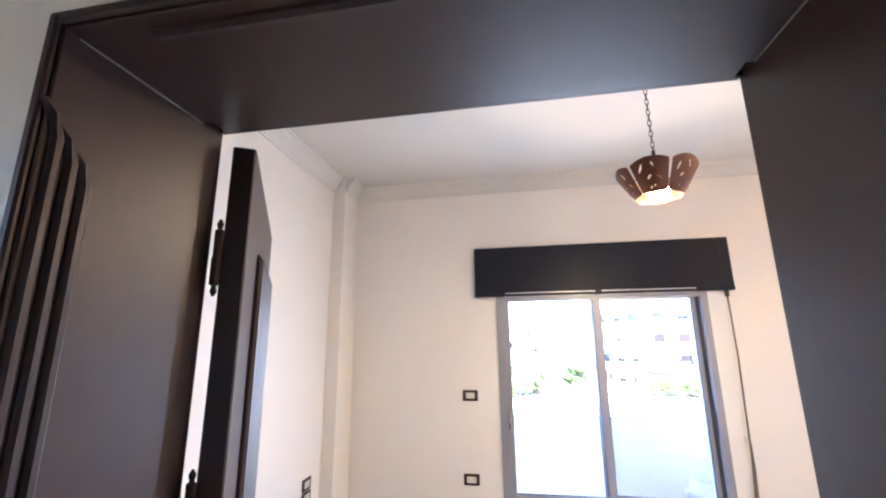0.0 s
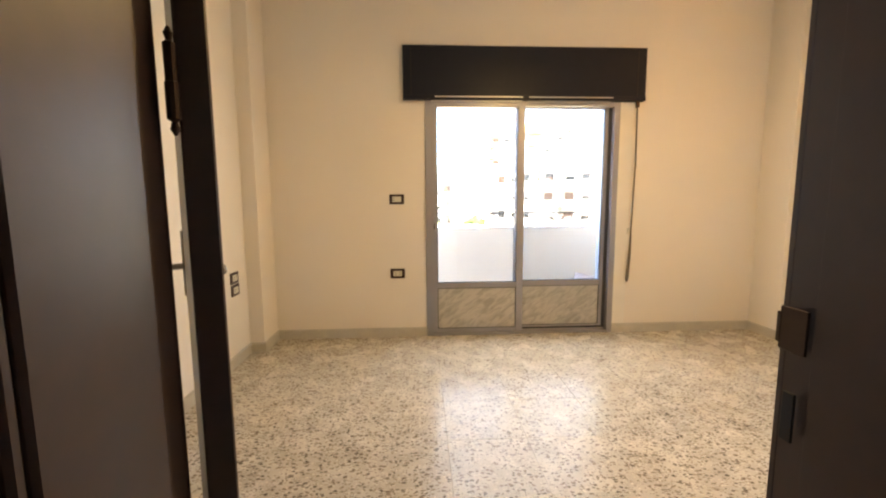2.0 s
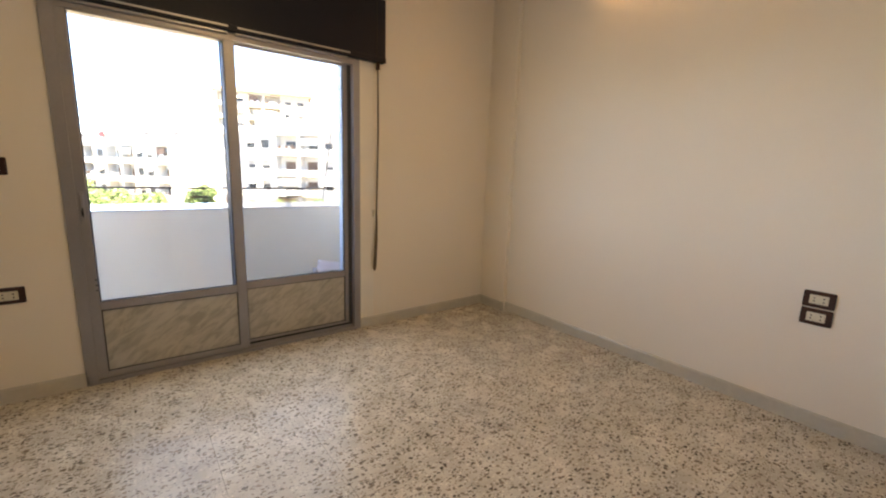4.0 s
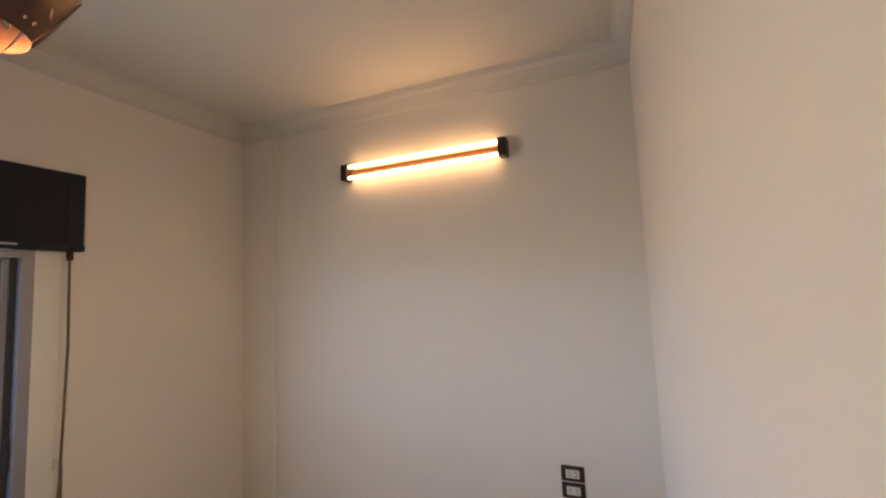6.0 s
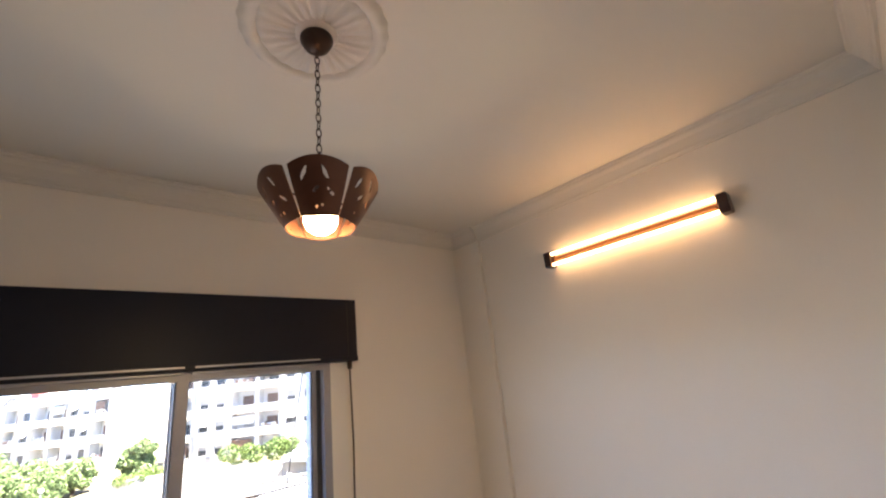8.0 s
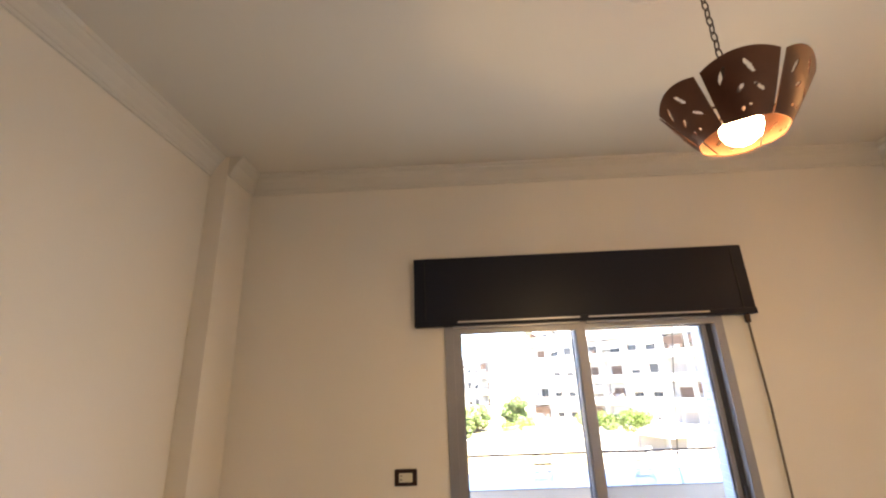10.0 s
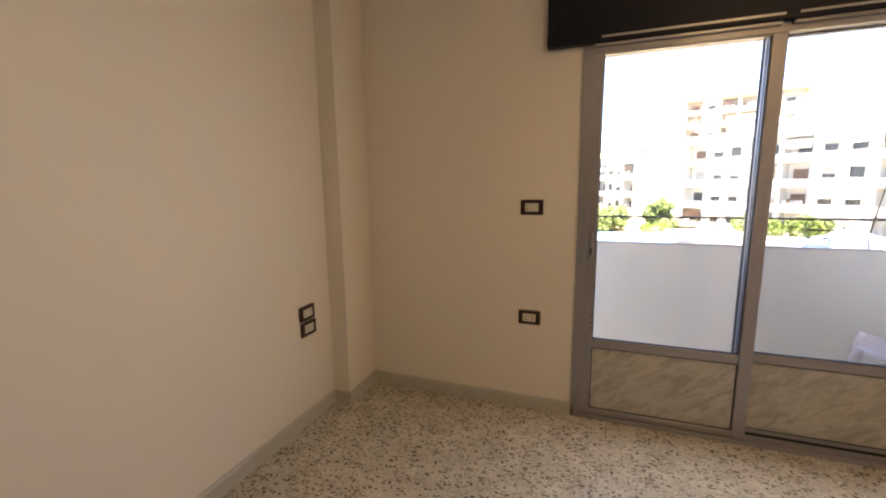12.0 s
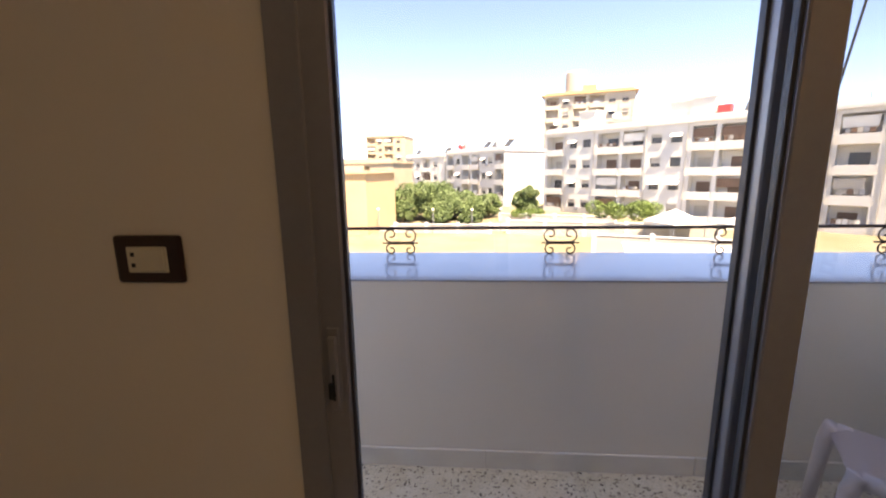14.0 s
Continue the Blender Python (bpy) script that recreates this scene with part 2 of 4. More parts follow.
def lathe(profile, seg=32, bm=None):
    """Turns (radius, z) pairs round the z axis."""
    bm = bm or bmesh.new()
    rings = []
    for r, z in profile:
        rings.append([bm.verts.new((max(r, 1e-4) * math.cos(2 * math.pi * k / seg), max(r, 1e-4) * math.sin(2 * math.pi * k / seg), z)) for k in range(seg)])
    for a, b in zip(rings, rings[1:]):
        for k in range(seg):
            bm.faces.new((a[k], a[(k + 1) % seg], b[(k + 1) % seg], b[k]))
    return bm


def sweep(profile, p0, p1, inward, bm=None):
    """Runs a profile of (out, up) pairs along the straight line p0 to p1; out is measured along inward."""
    bm = bm or bmesh.new()
    q = Vector(inward)
    ends = [[bm.verts.new(Vector(p) + q * o + Vector((0, 0, u))) for o, u in profile] for p in (p0, p1)]
    for i in range(len(profile)):
        j = (i + 1) % len(profile)
        bm.faces.new((ends[0][i], ends[0][j], ends[1][j], ends[1][i]))
    bm.faces.new(ends[0]), bm.faces.new(ends[1][::-1])
    return bm


def structure(name, bm, material, label, category="wall"):
    return tagged(part(name, bm, material), label, category, kind="structure")


# the room: x across, y towards the balcony door, floor at 0
XL, XR, YF, H = -1.41, 2.98, -2.90, 3.08
YC = -3.21                                   # hall side of the door wall
DX0, DX1, DZ = -0.41, 0.530, 2.046             # clear door opening
structure("wall_north", boxes((-1.56, 0.0, 0, 0.22, -0.2, H), (1.65, 3.13, 0, 0.22, -0.2, H), (0.0, 1.65, 0, 0.22, 2.40, H)), M_WALL, "cream painted wall with the balcony door")
structure("wall_west", boxes((-1.56, XL, YC, 0, -0.2, H), (XL, -1.30, -0.31, 0, 0, H)), M_WALL, "cream painted wall with a corner pilaster")
structure("wall_east", boxes((XR, 3.13, YC, 0, -0.2, H), (2.94, XR, -0.31, 0, 0, H)), M_WALL, "cream painted wall with a shallow corner pilaster")
structure("wall_south", boxes((XL, DX0 - 0.03, YC, YF, 0, H), (DX1 + 0.03, XR, YC, YF, 0, H), (DX0 - 0.03, DX1 + 0.03, YC, YF, DZ + 0.03, H)), M_WALL, "cream painted wall with the room door")
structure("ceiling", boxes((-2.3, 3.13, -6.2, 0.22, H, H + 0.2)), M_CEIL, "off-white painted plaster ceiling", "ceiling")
structure("wall_hall_back", boxes((-2.3, 3.13, -6.2, -6.05, -0.2, H)), M_WALL, "plain cream hall wall")
structure("wall_hall_east", boxes((2.0, 2.15, -6.05, YC, -0.2, H)), M_WALL, "plain cream hall wall")
# opening is made up, it lets daylight into the hall
structure("wall_hall_west", boxes((-2.3, -2.15, -6.05, -5.2, -0.2, H), (-2.3, -2.15, -4.6, YC, -0.2, H), (-2.3, -2.15, -5.2, -4.6, -0.2, 1.5), (-2.3, -2.15, -5.2, -4.6, 2.0, H)), M_WALL, "plain cream hall wall with an unseen opening added for daylight")
structure("wall_hall_north", boxes((-2.15, -1.56, YC, YC + 0.15, -0.2, H)), M_WALL, "plain cream hall wall")

# skirting
SK = [(0, 0), (0.014, 0), (0.014, 0.07), (0.009, 0.08), (0, 0.08)]
for p0, p1, inw in (((-1.30, 0, 0), (-0.0, 0, 0), (0, -1, 0)), ((1.65, 0, 0), (2.94, 0, 0), (0, -1, 0)), ((-1.30, -0.31, 0), (-1.30, -0.014, 0), (1, 0, 0)), ((XL, -0.31, 0), (-1.286, -0.31, 0), (0, -1, 0)),
                    ((XL, YF, 0), (XL, -0.324, 0), (1, 0, 0)), ((XR, YF, 0), (XR, -0.31, 0), (-1, 0, 0)), ((2.94, -0.31, 0), (2.94, -0.014, 0), (-1, 0, 0)),
                    ((0.62, YF, 0), (XR - 0.014, YF, 0), (0, 1, 0)), ((XL + 0.014, YF, 0), (-0.52, YF, 0), (0, 1, 0))):
    structure("baseboard", sweep(SK, p0, p1, inw), M_BASE, "low grey marble skirting", "baseboard")

# cornice
CO = [(0, 0), (0, -0.125), (0.012, -0.125), (0.016, -0.112), (0.022, -0.108), (0.026, -0.09), (0.045, -0.05), (0.066, -0.03), (0.07, -0.018), (0.08, -0.014), (0.085, 0)]
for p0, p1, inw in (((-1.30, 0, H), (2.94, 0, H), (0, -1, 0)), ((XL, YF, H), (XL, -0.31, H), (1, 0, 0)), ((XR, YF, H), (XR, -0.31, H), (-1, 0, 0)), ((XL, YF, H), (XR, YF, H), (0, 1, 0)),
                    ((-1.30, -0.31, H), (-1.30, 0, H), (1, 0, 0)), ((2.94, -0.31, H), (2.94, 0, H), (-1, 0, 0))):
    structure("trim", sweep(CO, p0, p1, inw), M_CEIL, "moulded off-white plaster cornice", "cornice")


# door frame with its lining and fluted casing
HINGES = (0.30, 1.354, 1.80)


def door_frame():
    t = thing("door_1", pose(0, 0, 0), "dark brown painted door frame with fluted casing", "door frame")
    tagged(t, kind="structure")
    y0, y1 = YC - 0.012, -2.915
    for x0, x1, s in ((DX0 - 0.03, DX0, -1), (DX1, DX1 + 0.03, 1)):
        part("jamb", boxes((x0, x1, y0, -2.972, 0, DZ + 0.03), bevel=0.002), M_WOOD, t)
        part("rebate", boxes((x0 + 0.0 if s < 0 else x0 + 0.014, x1 - 0.014 if s < 0 else x1, -2.972, y1, 0, DZ + 0.03)), M_WOOD, t)
        xf = DX0 if s < 0 else DX1
        for k in range(3):
            yc = -3.162 - 0.022 * k
            zt = DZ - 0.20 + 0.025 * k
            part("flute", tube([(xf, yc, 0.12), (xf, yc, zt), (xf, yc - 0.008, zt + 0.03), (xf, yc - 0.022, zt + 0.045)], [0.009, 0.009, 0.008, 0.004], 8), M_WOOD, t)
        part("casing", boxes((xf - 0.016, xf - 0.002, y0 - 0.010, y0 - 0.001, 0, DZ + 0.016) if s < 0 else (xf + 0.002, xf + 0.016, y0 - 0.010, y0 - 0.001, 0, DZ + 0.016), bevel=0.003), M_WOOD, t)
        part("casing", boxes((xf - 0.085, xf - 0.016, -2.914, -2.899, 0, DZ + 0.085) if s < 0 else (xf + 0.016, xf + 0.085, -2.914, -2.899, 0, DZ + 0.085), bevel=0.003), M_WOOD, t)
    part("lintel", boxes((DX0, DX1, y0, -2.972, DZ, DZ + 0.03), bevel=0.002), M_WOOD, t)
    part("rebate", boxes((DX0, DX1, -2.972, y1, DZ + 0.014, DZ + 0.03)), M_WOOD, t)
    part("lintel_bead", tube([(DX0 + 0.11, -3.19, DZ), (DX1 - 0.11, -3.19, DZ)], 0.010, 8), M_WOOD, t)
    part("casing", boxes((DX0 - 0.002, DX1 + 0.002, y0 - 0.010, y0 - 0.001, DZ + 0.002, DZ + 0.016), bevel=0.003), M_WOOD, t)
    part("casing", boxes((DX0 - 0.016, DX1 + 0.016, -2.914, -2.899, DZ + 0.016, DZ + 0.085), bevel=0.003), M_WOOD, t)
    # thin pale rods draw the highlight on the jamb and lintel joints
    for x in (DX0 + 0.0008, DX1 - 0.0008):
        part("joint_highlight", tube([(x, y0 + 0.02, DZ - 0.0008), (x, -3.08, DZ - 0.0008), (x, -2.975, DZ - 0.0008)], [0.0012, 0.0018, 0.0012], 6), M_LINE, t, "pale line painted as the highlight along the corner joint")
    part("strike_plate", boxes((DX1 - 0.004, DX1 + 0.001, -2.965, -2.918, 0.945, 1.015), (DX1 - 0.005, DX1, -2.921, -2.913, 0.955, 1.005), bevel=0.001), M_BRASS, t, "dark metal strike plate")
    part("strike_plate", boxes((DX1 - 0.004, DX1 + 0.001, -2.955, -2.935, 0.80, 0.88), bevel=0.001), M_BLACK, t)
    return t


door_frame()


# room door, wide open
def room_door():
    t = thing("room_door", pose(-0.40, -2.90, 0, 0, 0, 120.0), "dark brown panelled wooden door standing wide open", "door")
    # local x along the leaf from the hinge, local -y is the face that looks into the doorway
    th = 0.044
    part("leaf", boxes((0, 0.79, -th, 0, 0.008, 2.036), bevel=0.003), M_WOOD, t)
    for z0, z1 in ((0.16, 0.60), (0.76, 1.86)):
        for u in (0.25, 0.335, 0.42, 0.505, 0.59, 0.675):
            part("rib", tube([(u, -th, z0), (u, -th - 0.004, z0 + 0.02), (u, -th - 0.004, z1 - 0.02), (u, -th, z1)], [0.004, 0.016, 0.016, 0.004], 10), M_WOOD, t)
    part("handle_plate", boxes((0.733, 0.770, -th - 0.006, -th + 0.001, 0.90, 1.10), bevel=0.002), M_STEEL, t)
    part("handle", tube([(0.752, -th, 0.985), (0.752, -th - 0.040, 0.985), (0.746, -th - 0.052, 0.984), (0.723, -th - 0.055, 0.981), (0.693, -th - 0.052, 0.974), (0.684, -th - 0.050, 0.972)], [0.009, 0.009, 0.011, 0.011, 0.013, 0.006], 12), M_LEVER, t, "worn dark metal lever handle", smooth=True)
    part("handle_plate", boxes((0.733, 0.770, -0.001, 0.006, 0.90, 1.10), bevel=0.002), M_STEEL, t)
    part("handle", tube([(0.752, 0, 0.99), (0.752, 0.045, 0.99), (0.698, 0.052, 0.982), (0.658, 0.048, 0.968)], [0.010, 0.010, 0.010, 0.012], 10), M_STEEL, t, "worn metal lever handle")
    for z in HINGES:
        part("hinge", tube([(-0.007, 0.006, z - 0.075), (-0.007, 0.006, z - 0.066), (-0.007, 0.006, z - 0.056), (-0.007, 0.006, z - 0.052), (-0.007, 0.006, z - 0.001), (-0.007, 0.006, z), (-0.007, 0.006, z + 0.052),
                            (-0.007, 0.006, z + 0.056), (-0.007, 0.006, z + 0.066), (-0.007, 0.006, z + 0.075)], [0.002, 0.0065, 0.004, 0.0095, 0.0095, 0.008, 0.0085, 0.004, 0.0065, 0.002], 10), M_BRASS, t, "dark brown barrel hinge with ball tips")
    return t


room_door()


# sliding balcony door
def sliding_door():
    t = thing("balcony_door", pose(0, 0, 0), "grey aluminium sliding balcony door with clear glass and veined lower panels", "sliding door")
    part("outer_frame", boxes((-0.012, 0.041, -0.014, -0.001, 0, 2.02), (0.002, 0.041, -0.001, 0.10, 0, 2.02), bevel=0.001), M_ALU, t)
    part("outer_frame", boxes((1.60, 1.65, -0.012, 0.10, 0, 2.02), bevel=0.002), M_ALU, t)
    part("outer_frame", boxes((0.026, 1.60, -0.012, 0.10, 1.970, 2.02)), M_ALU, t)
    part("track", boxes((0.026, 1.60, -0.012, 0.10, 0, 0.022), (0.026, 1.60, 0.034, 0.040, 0.022, 0.034), bevel=0.001), M_ALU, t)
    # black strip stands in for the track's shadow below the back leaf
    part("gap_shade", boxes((0.838, 1.574, 0.0405, 0.0435, 0.022, 0.046)), M_BLACK, t, "black strip painted as the shade under the back leaf")
    part("lock_keep", boxes((1.578, 1.596, 0.018, 0.034, 0.93, 1.10), bevel=0.003), M_ALUD, t, "dark lock keep on the side frame")
    part("track", boxes((1.575, 1.60, 0.035, 0.10, 0.022, 1.995)), M_ALUD, t, "dark side track")

    def leaf(x0, x1, y0, y1, sl, sr, name):
        p = part(name, boxes((x0, x0 + sl, y0, y1, 0.026, 1.99), bevel=0.003), M_ALU, t)
        part("stile", boxes((x1 - sr, x1, y0, y1, 0.026, 1.99), bevel=0.003), M_ALU, p)
        a, b = x0 + sl, x1 - sr
        part("rail", boxes((a, b, y0 + 0.002, y1 - 0.002, 0.026, 0.062), bevel=0.002), M_ALU, p)
        part("rail", boxes((a, b, y0 + 0.002, y1 - 0.002, 0.425, 0.472), bevel=0.002), M_ALU, p)
        part("rail", boxes((a, b, y0 + 0.002, y1 - 0.002, 1.962, 1.99), bevel=0.002), M_ALU, p)
        ym = (y0 + y1) / 2
        part("seal", boxes((a, a + 0.006, ym - 0.008, ym + 0.008, 0.472, 1.962), (b - 0.006, b, ym - 0.008, ym + 0.008, 0.472, 1.962), (a, b, ym - 0.008, ym + 0.008, 0.472, 0.477)), M_ALUD, p)
        part("seal", boxes((a, a + 0.005, ym - 0.011, ym + 0.011, 0.062, 0.425), (b - 0.005, b, ym - 0.011, ym + 0.011, 0.062, 0.425), (a, b, ym - 0.011, ym + 0.011, 0.420, 0.425), (a, b, ym - 0.011, ym + 0.011, 0.062, 0.066)), M_ALUD, p)
        g = part("glass", boxes((a + 0.004, b - 0.004, ym - 0.002, ym + 0.002, 0.474, 1.964)), M_GLASS if x0 < 0.5 else M_GLASS2, p, "lightly tinted glass pane")
        g.visible_shadow = False
        part("panel", boxes((a + 0.003, b - 0.003, ym - 0.004, ym + 0.004, 0.064, 0.423)), M_PANEL, p, "grey veined panel")
        return p

    l1 = leaf(0.036, 0.835, -0.006, 0.030, 0.050, 0.058, "leaf_front")
    l2 = leaf(0.772, 1.578, 0.044, 0.080, 0.070, 0.030, "leaf_back")
    part("pull_handle", boxes((0.050, 0.074, -0.010, -0.005, 0.91, 1.08), (0.053, 0.070, -0.018, -0.009, 0.925, 1.065), bevel=0.003), M_ALU, l1, "flush aluminium latch")
    part("latch_slot", boxes((0.0595, 0.0635, -0.0195, -0.0175, 0.945, 0.995)), M_BLACK, l1)
    part("latch_lever", tube([(0.061, -0.018, 0.955), (0.061, -0.030, 0.958), (0.061, -0.032, 0.985)], [0.004, 0.005, 0.004], 8), M_BLACK, l1, "small black latch lever")
    for z in (0.60, 0.57, 0.54):
        part("screw", lathe([(0.0, 0.002), (0.004, 0.0015), (0.0045, 0)], 8), M_BLACK, l1).matrix_local = pose(0.080, -0.006, z, 90)
    part("stile_lip", boxes((0.766, 0.774, 0.070, 0.088, 0.03, 1.985), bevel=0.001), M_ALUD, l2, "dark outer lip")
    return t


sliding_door()
structure("trim", boxes((1.65, 1.765, -0.005, 0.0, 0.08, 2.02), bevel=0.001), M_PLASTER, "flat whiter plaster band beside the door", "plaster band")


# roller shutter box over the door
def shutter_box():
    t = thing("shutter_box", pose(0, 0, 2.01), "long near-black painted wooden roller shutter box", "shutter box")
    part("body", boxes((-0.19, 1.84, -0.050, 0.0, 0.0, 0.425), bevel=0.004), M_BOXW, t)
    part("end_strip", boxes((1.765, 1.771, -0.053, -0.045, 0.03, 0.40), bevel=0.001), M_BLACK, t)
    part("end_strip", boxes((-0.125, -0.119, -0.053, -0.045, 0.03, 0.40), bevel=0.001), M_BLACK, t)
    part("bottom_rail", boxes((-0.19, 1.84, -0.056, -0.049, 0.0, 0.035), bevel=0.002), M_BOXW, t)
    part("slot_strip", boxes((0.07, 0.80, -0.0585, -0.0555, 0.017, 0.027)), M_SILVER, t, "bright metal strip")
    part("slot_strip", boxes((0.85, 1.56, -0.0585, -0.0555, 0.017, 0.027)), M_SILVER, t, "bright metal strip")
    part("lip", boxes((0.04, 0.80, -0.035, -0.01, -0.014, 0.001), bevel=0.002), M_SILVER, t, "bright metal shutter lip")
    part("lip", boxes((0.84, 1.55, -0.035, -0.01, -0.014, 0.001), bevel=0.002), M_SILVER, t, "bright metal shutter lip")
    return t


shutter_box()


def shutter_cord():
    t = thing("shutter_pull", pose(1.785, -0.03, 2.01), "grey-brown shutter pull cord hanging beside the door", "cord")
    part("guide", boxes((-0.012, 0.012, -0.014, 0.012, -0.05, 0.0), bevel=0.003), M_BRASS, t)
    part("cord", tube([(0, 0, -0.04), (0.006, 0.0, -0.5), (-0.004, 0.003, -1.0), (-0.008, 0.005, -1.3), (-0.014, 0.004, -1.40)], 0.006, 8), M_CORD, t)
    part("grip", tube([(-0.002, 0.005, -1.12), (-0.008, 0.004, -1.3), (-0.02, 0.004, -1.52), (-0.022, 0.004, -1.55)], [0.006, 0.012, 0.014, 0.006], 8), M_CORD, t, "worn brown grip")
    part("clip", boxes((-0.03, -0.006, 0.008, 0.024, -1.12, -1.07), bevel=0.003), M_WHITEP, t)
    return t


shutter_cord()


# switches and sockets
def wall_plate(m, label, kind, group=""):
    """Local: plate in the xz plane, face towards -y."""
    t = thing("wall_socket" if kind != "switch" else "light_switch", m, label, "socket" if kind != "switch" else "switch", group)
    bm = bmesh.new()
    box(bm, -0.0625, 0.0625, -0.010, 0, -0.042, 0.042, 0.006, 2)
    part("plate", bm, M_BROWNP, t)
    part("surround", boxes((-0.037, 0.037, -0.0125, -0.009, -0.023, 0.023), bevel=0.002), M_WHITEP, t, "ivory module surround")
    if kind == "switch":
        part("rocker", boxes((-0.010, 0.033, -0.0155, -0.012, -0.020, 0.020), bevel=0.002), M_WHITEP, t)
        for hz in (-0.0095, 0.0095):
            part("socket_hole", boxes((-0.029, -0.022, -0.0132, -0.0124, hz - 0.0035, hz + 0.0035)), M_BLACK, t)
    else:
        part("socket_face", boxes((-0.033, -0.004, -0.0140, -0.012, -0.017, 0.017), bevel=0.002), M_WHITEP, t)
        part("socket_face", boxes((0.002, 0.034, -0.0140, -0.012, -0.020, 0.020), bevel=0.002), M_WHITEP, t)
        for hx, hz in ((-0.0185, 0.008), (-0.0185, -0.008), (0.0195, 0.009), (0.0195, -0.009)):
            part("socket_hole", boxes((hx - 0.0035, hx + 0.0035, -0.0146, -0.0139, hz - 0.003, hz + 0.003)), M_BLACK, t)
    return t


wall_plate(pose(-0.257, 0, 1.20), "dark brown switch plate with ivory rocker beside the balcony door", "switch")
wall_plate(pose(-0.260, 0, 0.563), "dark brown socket plate low beside the balcony door", "socket", "wall sockets")
wall_plate(pose(XL, -0.531, 0.639, 0, 0, 90), "dark brown socket plate with ivory sockets, upper of a pair", "socket", "wall sockets")
wall_plate(pose(XL, -0.526, 0.549, 0, 0, 90), "dark brown socket plate with ivory sockets, lower of a pair", "socket", "wall sockets")
wall_plate(pose(XR, -2.44, 0.665, 0, 0, -90), "dark brown socket plate with ivory sockets, upper of a pair", "socket", "wall sockets")
wall_plate(pose(XR, -2.44, 0.575, 0, 0, -90), "dark brown socket plate with ivory sockets, lower of a pair", "socket", "wall sockets")


# ceiling rose and pendant
PX, PY = 0.870, -1.528


def ceiling_rose():
    t = thing("ceiling_rose", pose(PX, PY, H), "round off-white plaster ceiling rose with radial flutes", "ceiling rose")
    seg = 96

    def ring_mesh(name, prof, label=""):
        bm = bmesh.new()
        rings = []
        for r, z, flute, scallop in prof:
            ring = []
            for k in range(seg):
                a = 2 * math.pi * k / seg
                zz = z - flute * (0.5 + 0.5 * math.cos(24 * a))
                rr = max(r + scallop * math.cos(24 * a), 1e-4)
                ring.append(bm.verts.new((rr * math.cos(a), rr * math.sin(a), zz)))
            rings.append(ring)
        for a, b in zip(rings, rings[1:]):
            for k in range(seg):
                bm.faces.new((a[k], a[(k + 1) % seg], b[(k + 1) % seg], b[k]))
        return part(name, bm, M_CEIL, t, label, smooth=True)
    ring_mesh("boss", [(0.0, -0.032, 0, 0), (0.05, -0.032, 0, 0), (0.07, -0.022, 0, 0), (0.078, -0.008, 0, 0)])
    ring_mesh("fluted_disc", [(0.074, -0.012, 0.003, 0), (0.09, -0.010, 0.014, 0), (0.17, -0.008, 0.018, 0), (0.195, -0.010, 0.010, 0), (0.206, -0.006, 0, 0)], "plaster disc of radial flutes")
    ring_mesh("rim", [(0.200, -0.004, 0, 0), (0.212, -0.022, 0, 0.004), (0.235, -0.026, 0, 0.006), (0.25, -0.016, 0, 0.006), (0.262, 0.0, 0, 0.003)])
    return t


def petal(m_parent, a0, span, hole_seed):
    """One flared sheet of the shade, with leaf-shaped cuts."""
    rnd = random.Random(hole_seed)
    bm = bmesh.new()
    nu, nv = 56, 46
    cuts = [(0.24, 0.72, 0.034, 0.115, 0.5), (0.64, 0.76, 0.032, 0.12, -0.55), (0.40, 0.46, 0.030, 0.085, 0.9), (0.76, 0.44, 0.028, 0.10, -0.9), (0.40, 0.17, 0.035, 0.03, 0), (0.60, 0.17, 0.035, 0.03, 0)]
    cuts = [(u + rnd.uniform(-0.04, 0.04), v + rnd.uniform(-0.03, 0.03), a, b, t) for u, v, a, b, t in cuts]
    grid = []
    for j in range(nv + 1):
        row = []
        v = j / nv
        r = 0.104 + 0.081 * v ** 0.9
        for i in range(nu + 1):
            u = i / nu
            a = a0 + span * (u - 0.5) * (0.965 - 0.05 * v)
            crown = 0.022 * (1 - (2 * u - 1) ** 2) * v ** 2
            row.append(bm.verts.new((r * math.cos(a), r * math.sin(a), 0.128 * v + crown - 0.004 * (1 - v) * (1 - (2 * u - 1) ** 2))))
        grid.append(row)
    for j in range(nv):
        for i in range(nu):
            u, v = (i + 0.5) / nu, (j + 0.5) / nv
            hole = False
            for cu, cv, ra, rb, t in cuts:
                du, dv = u - cu, v - cv
                p, q = du * math.cos(t) - dv * math.sin(t), du * math.sin(t) + dv * math.cos(t)
                hole |= (p / ra) ** 2 + (q / rb) ** 2 < 1
            if not hole:
                bm.faces.new((grid[j][i], grid[j][i + 1], grid[j + 1][i + 1], grid[j + 1][i]))
    bmesh.ops.delete(bm, geom=[x for x in bm.verts if not x.link_faces], context="VERTS")
    bmesh.ops.solidify(bm, geom=bm.faces[:], thickness=0.003)
    return part("petal", bm, M_COPPER, m_parent, smooth=False)


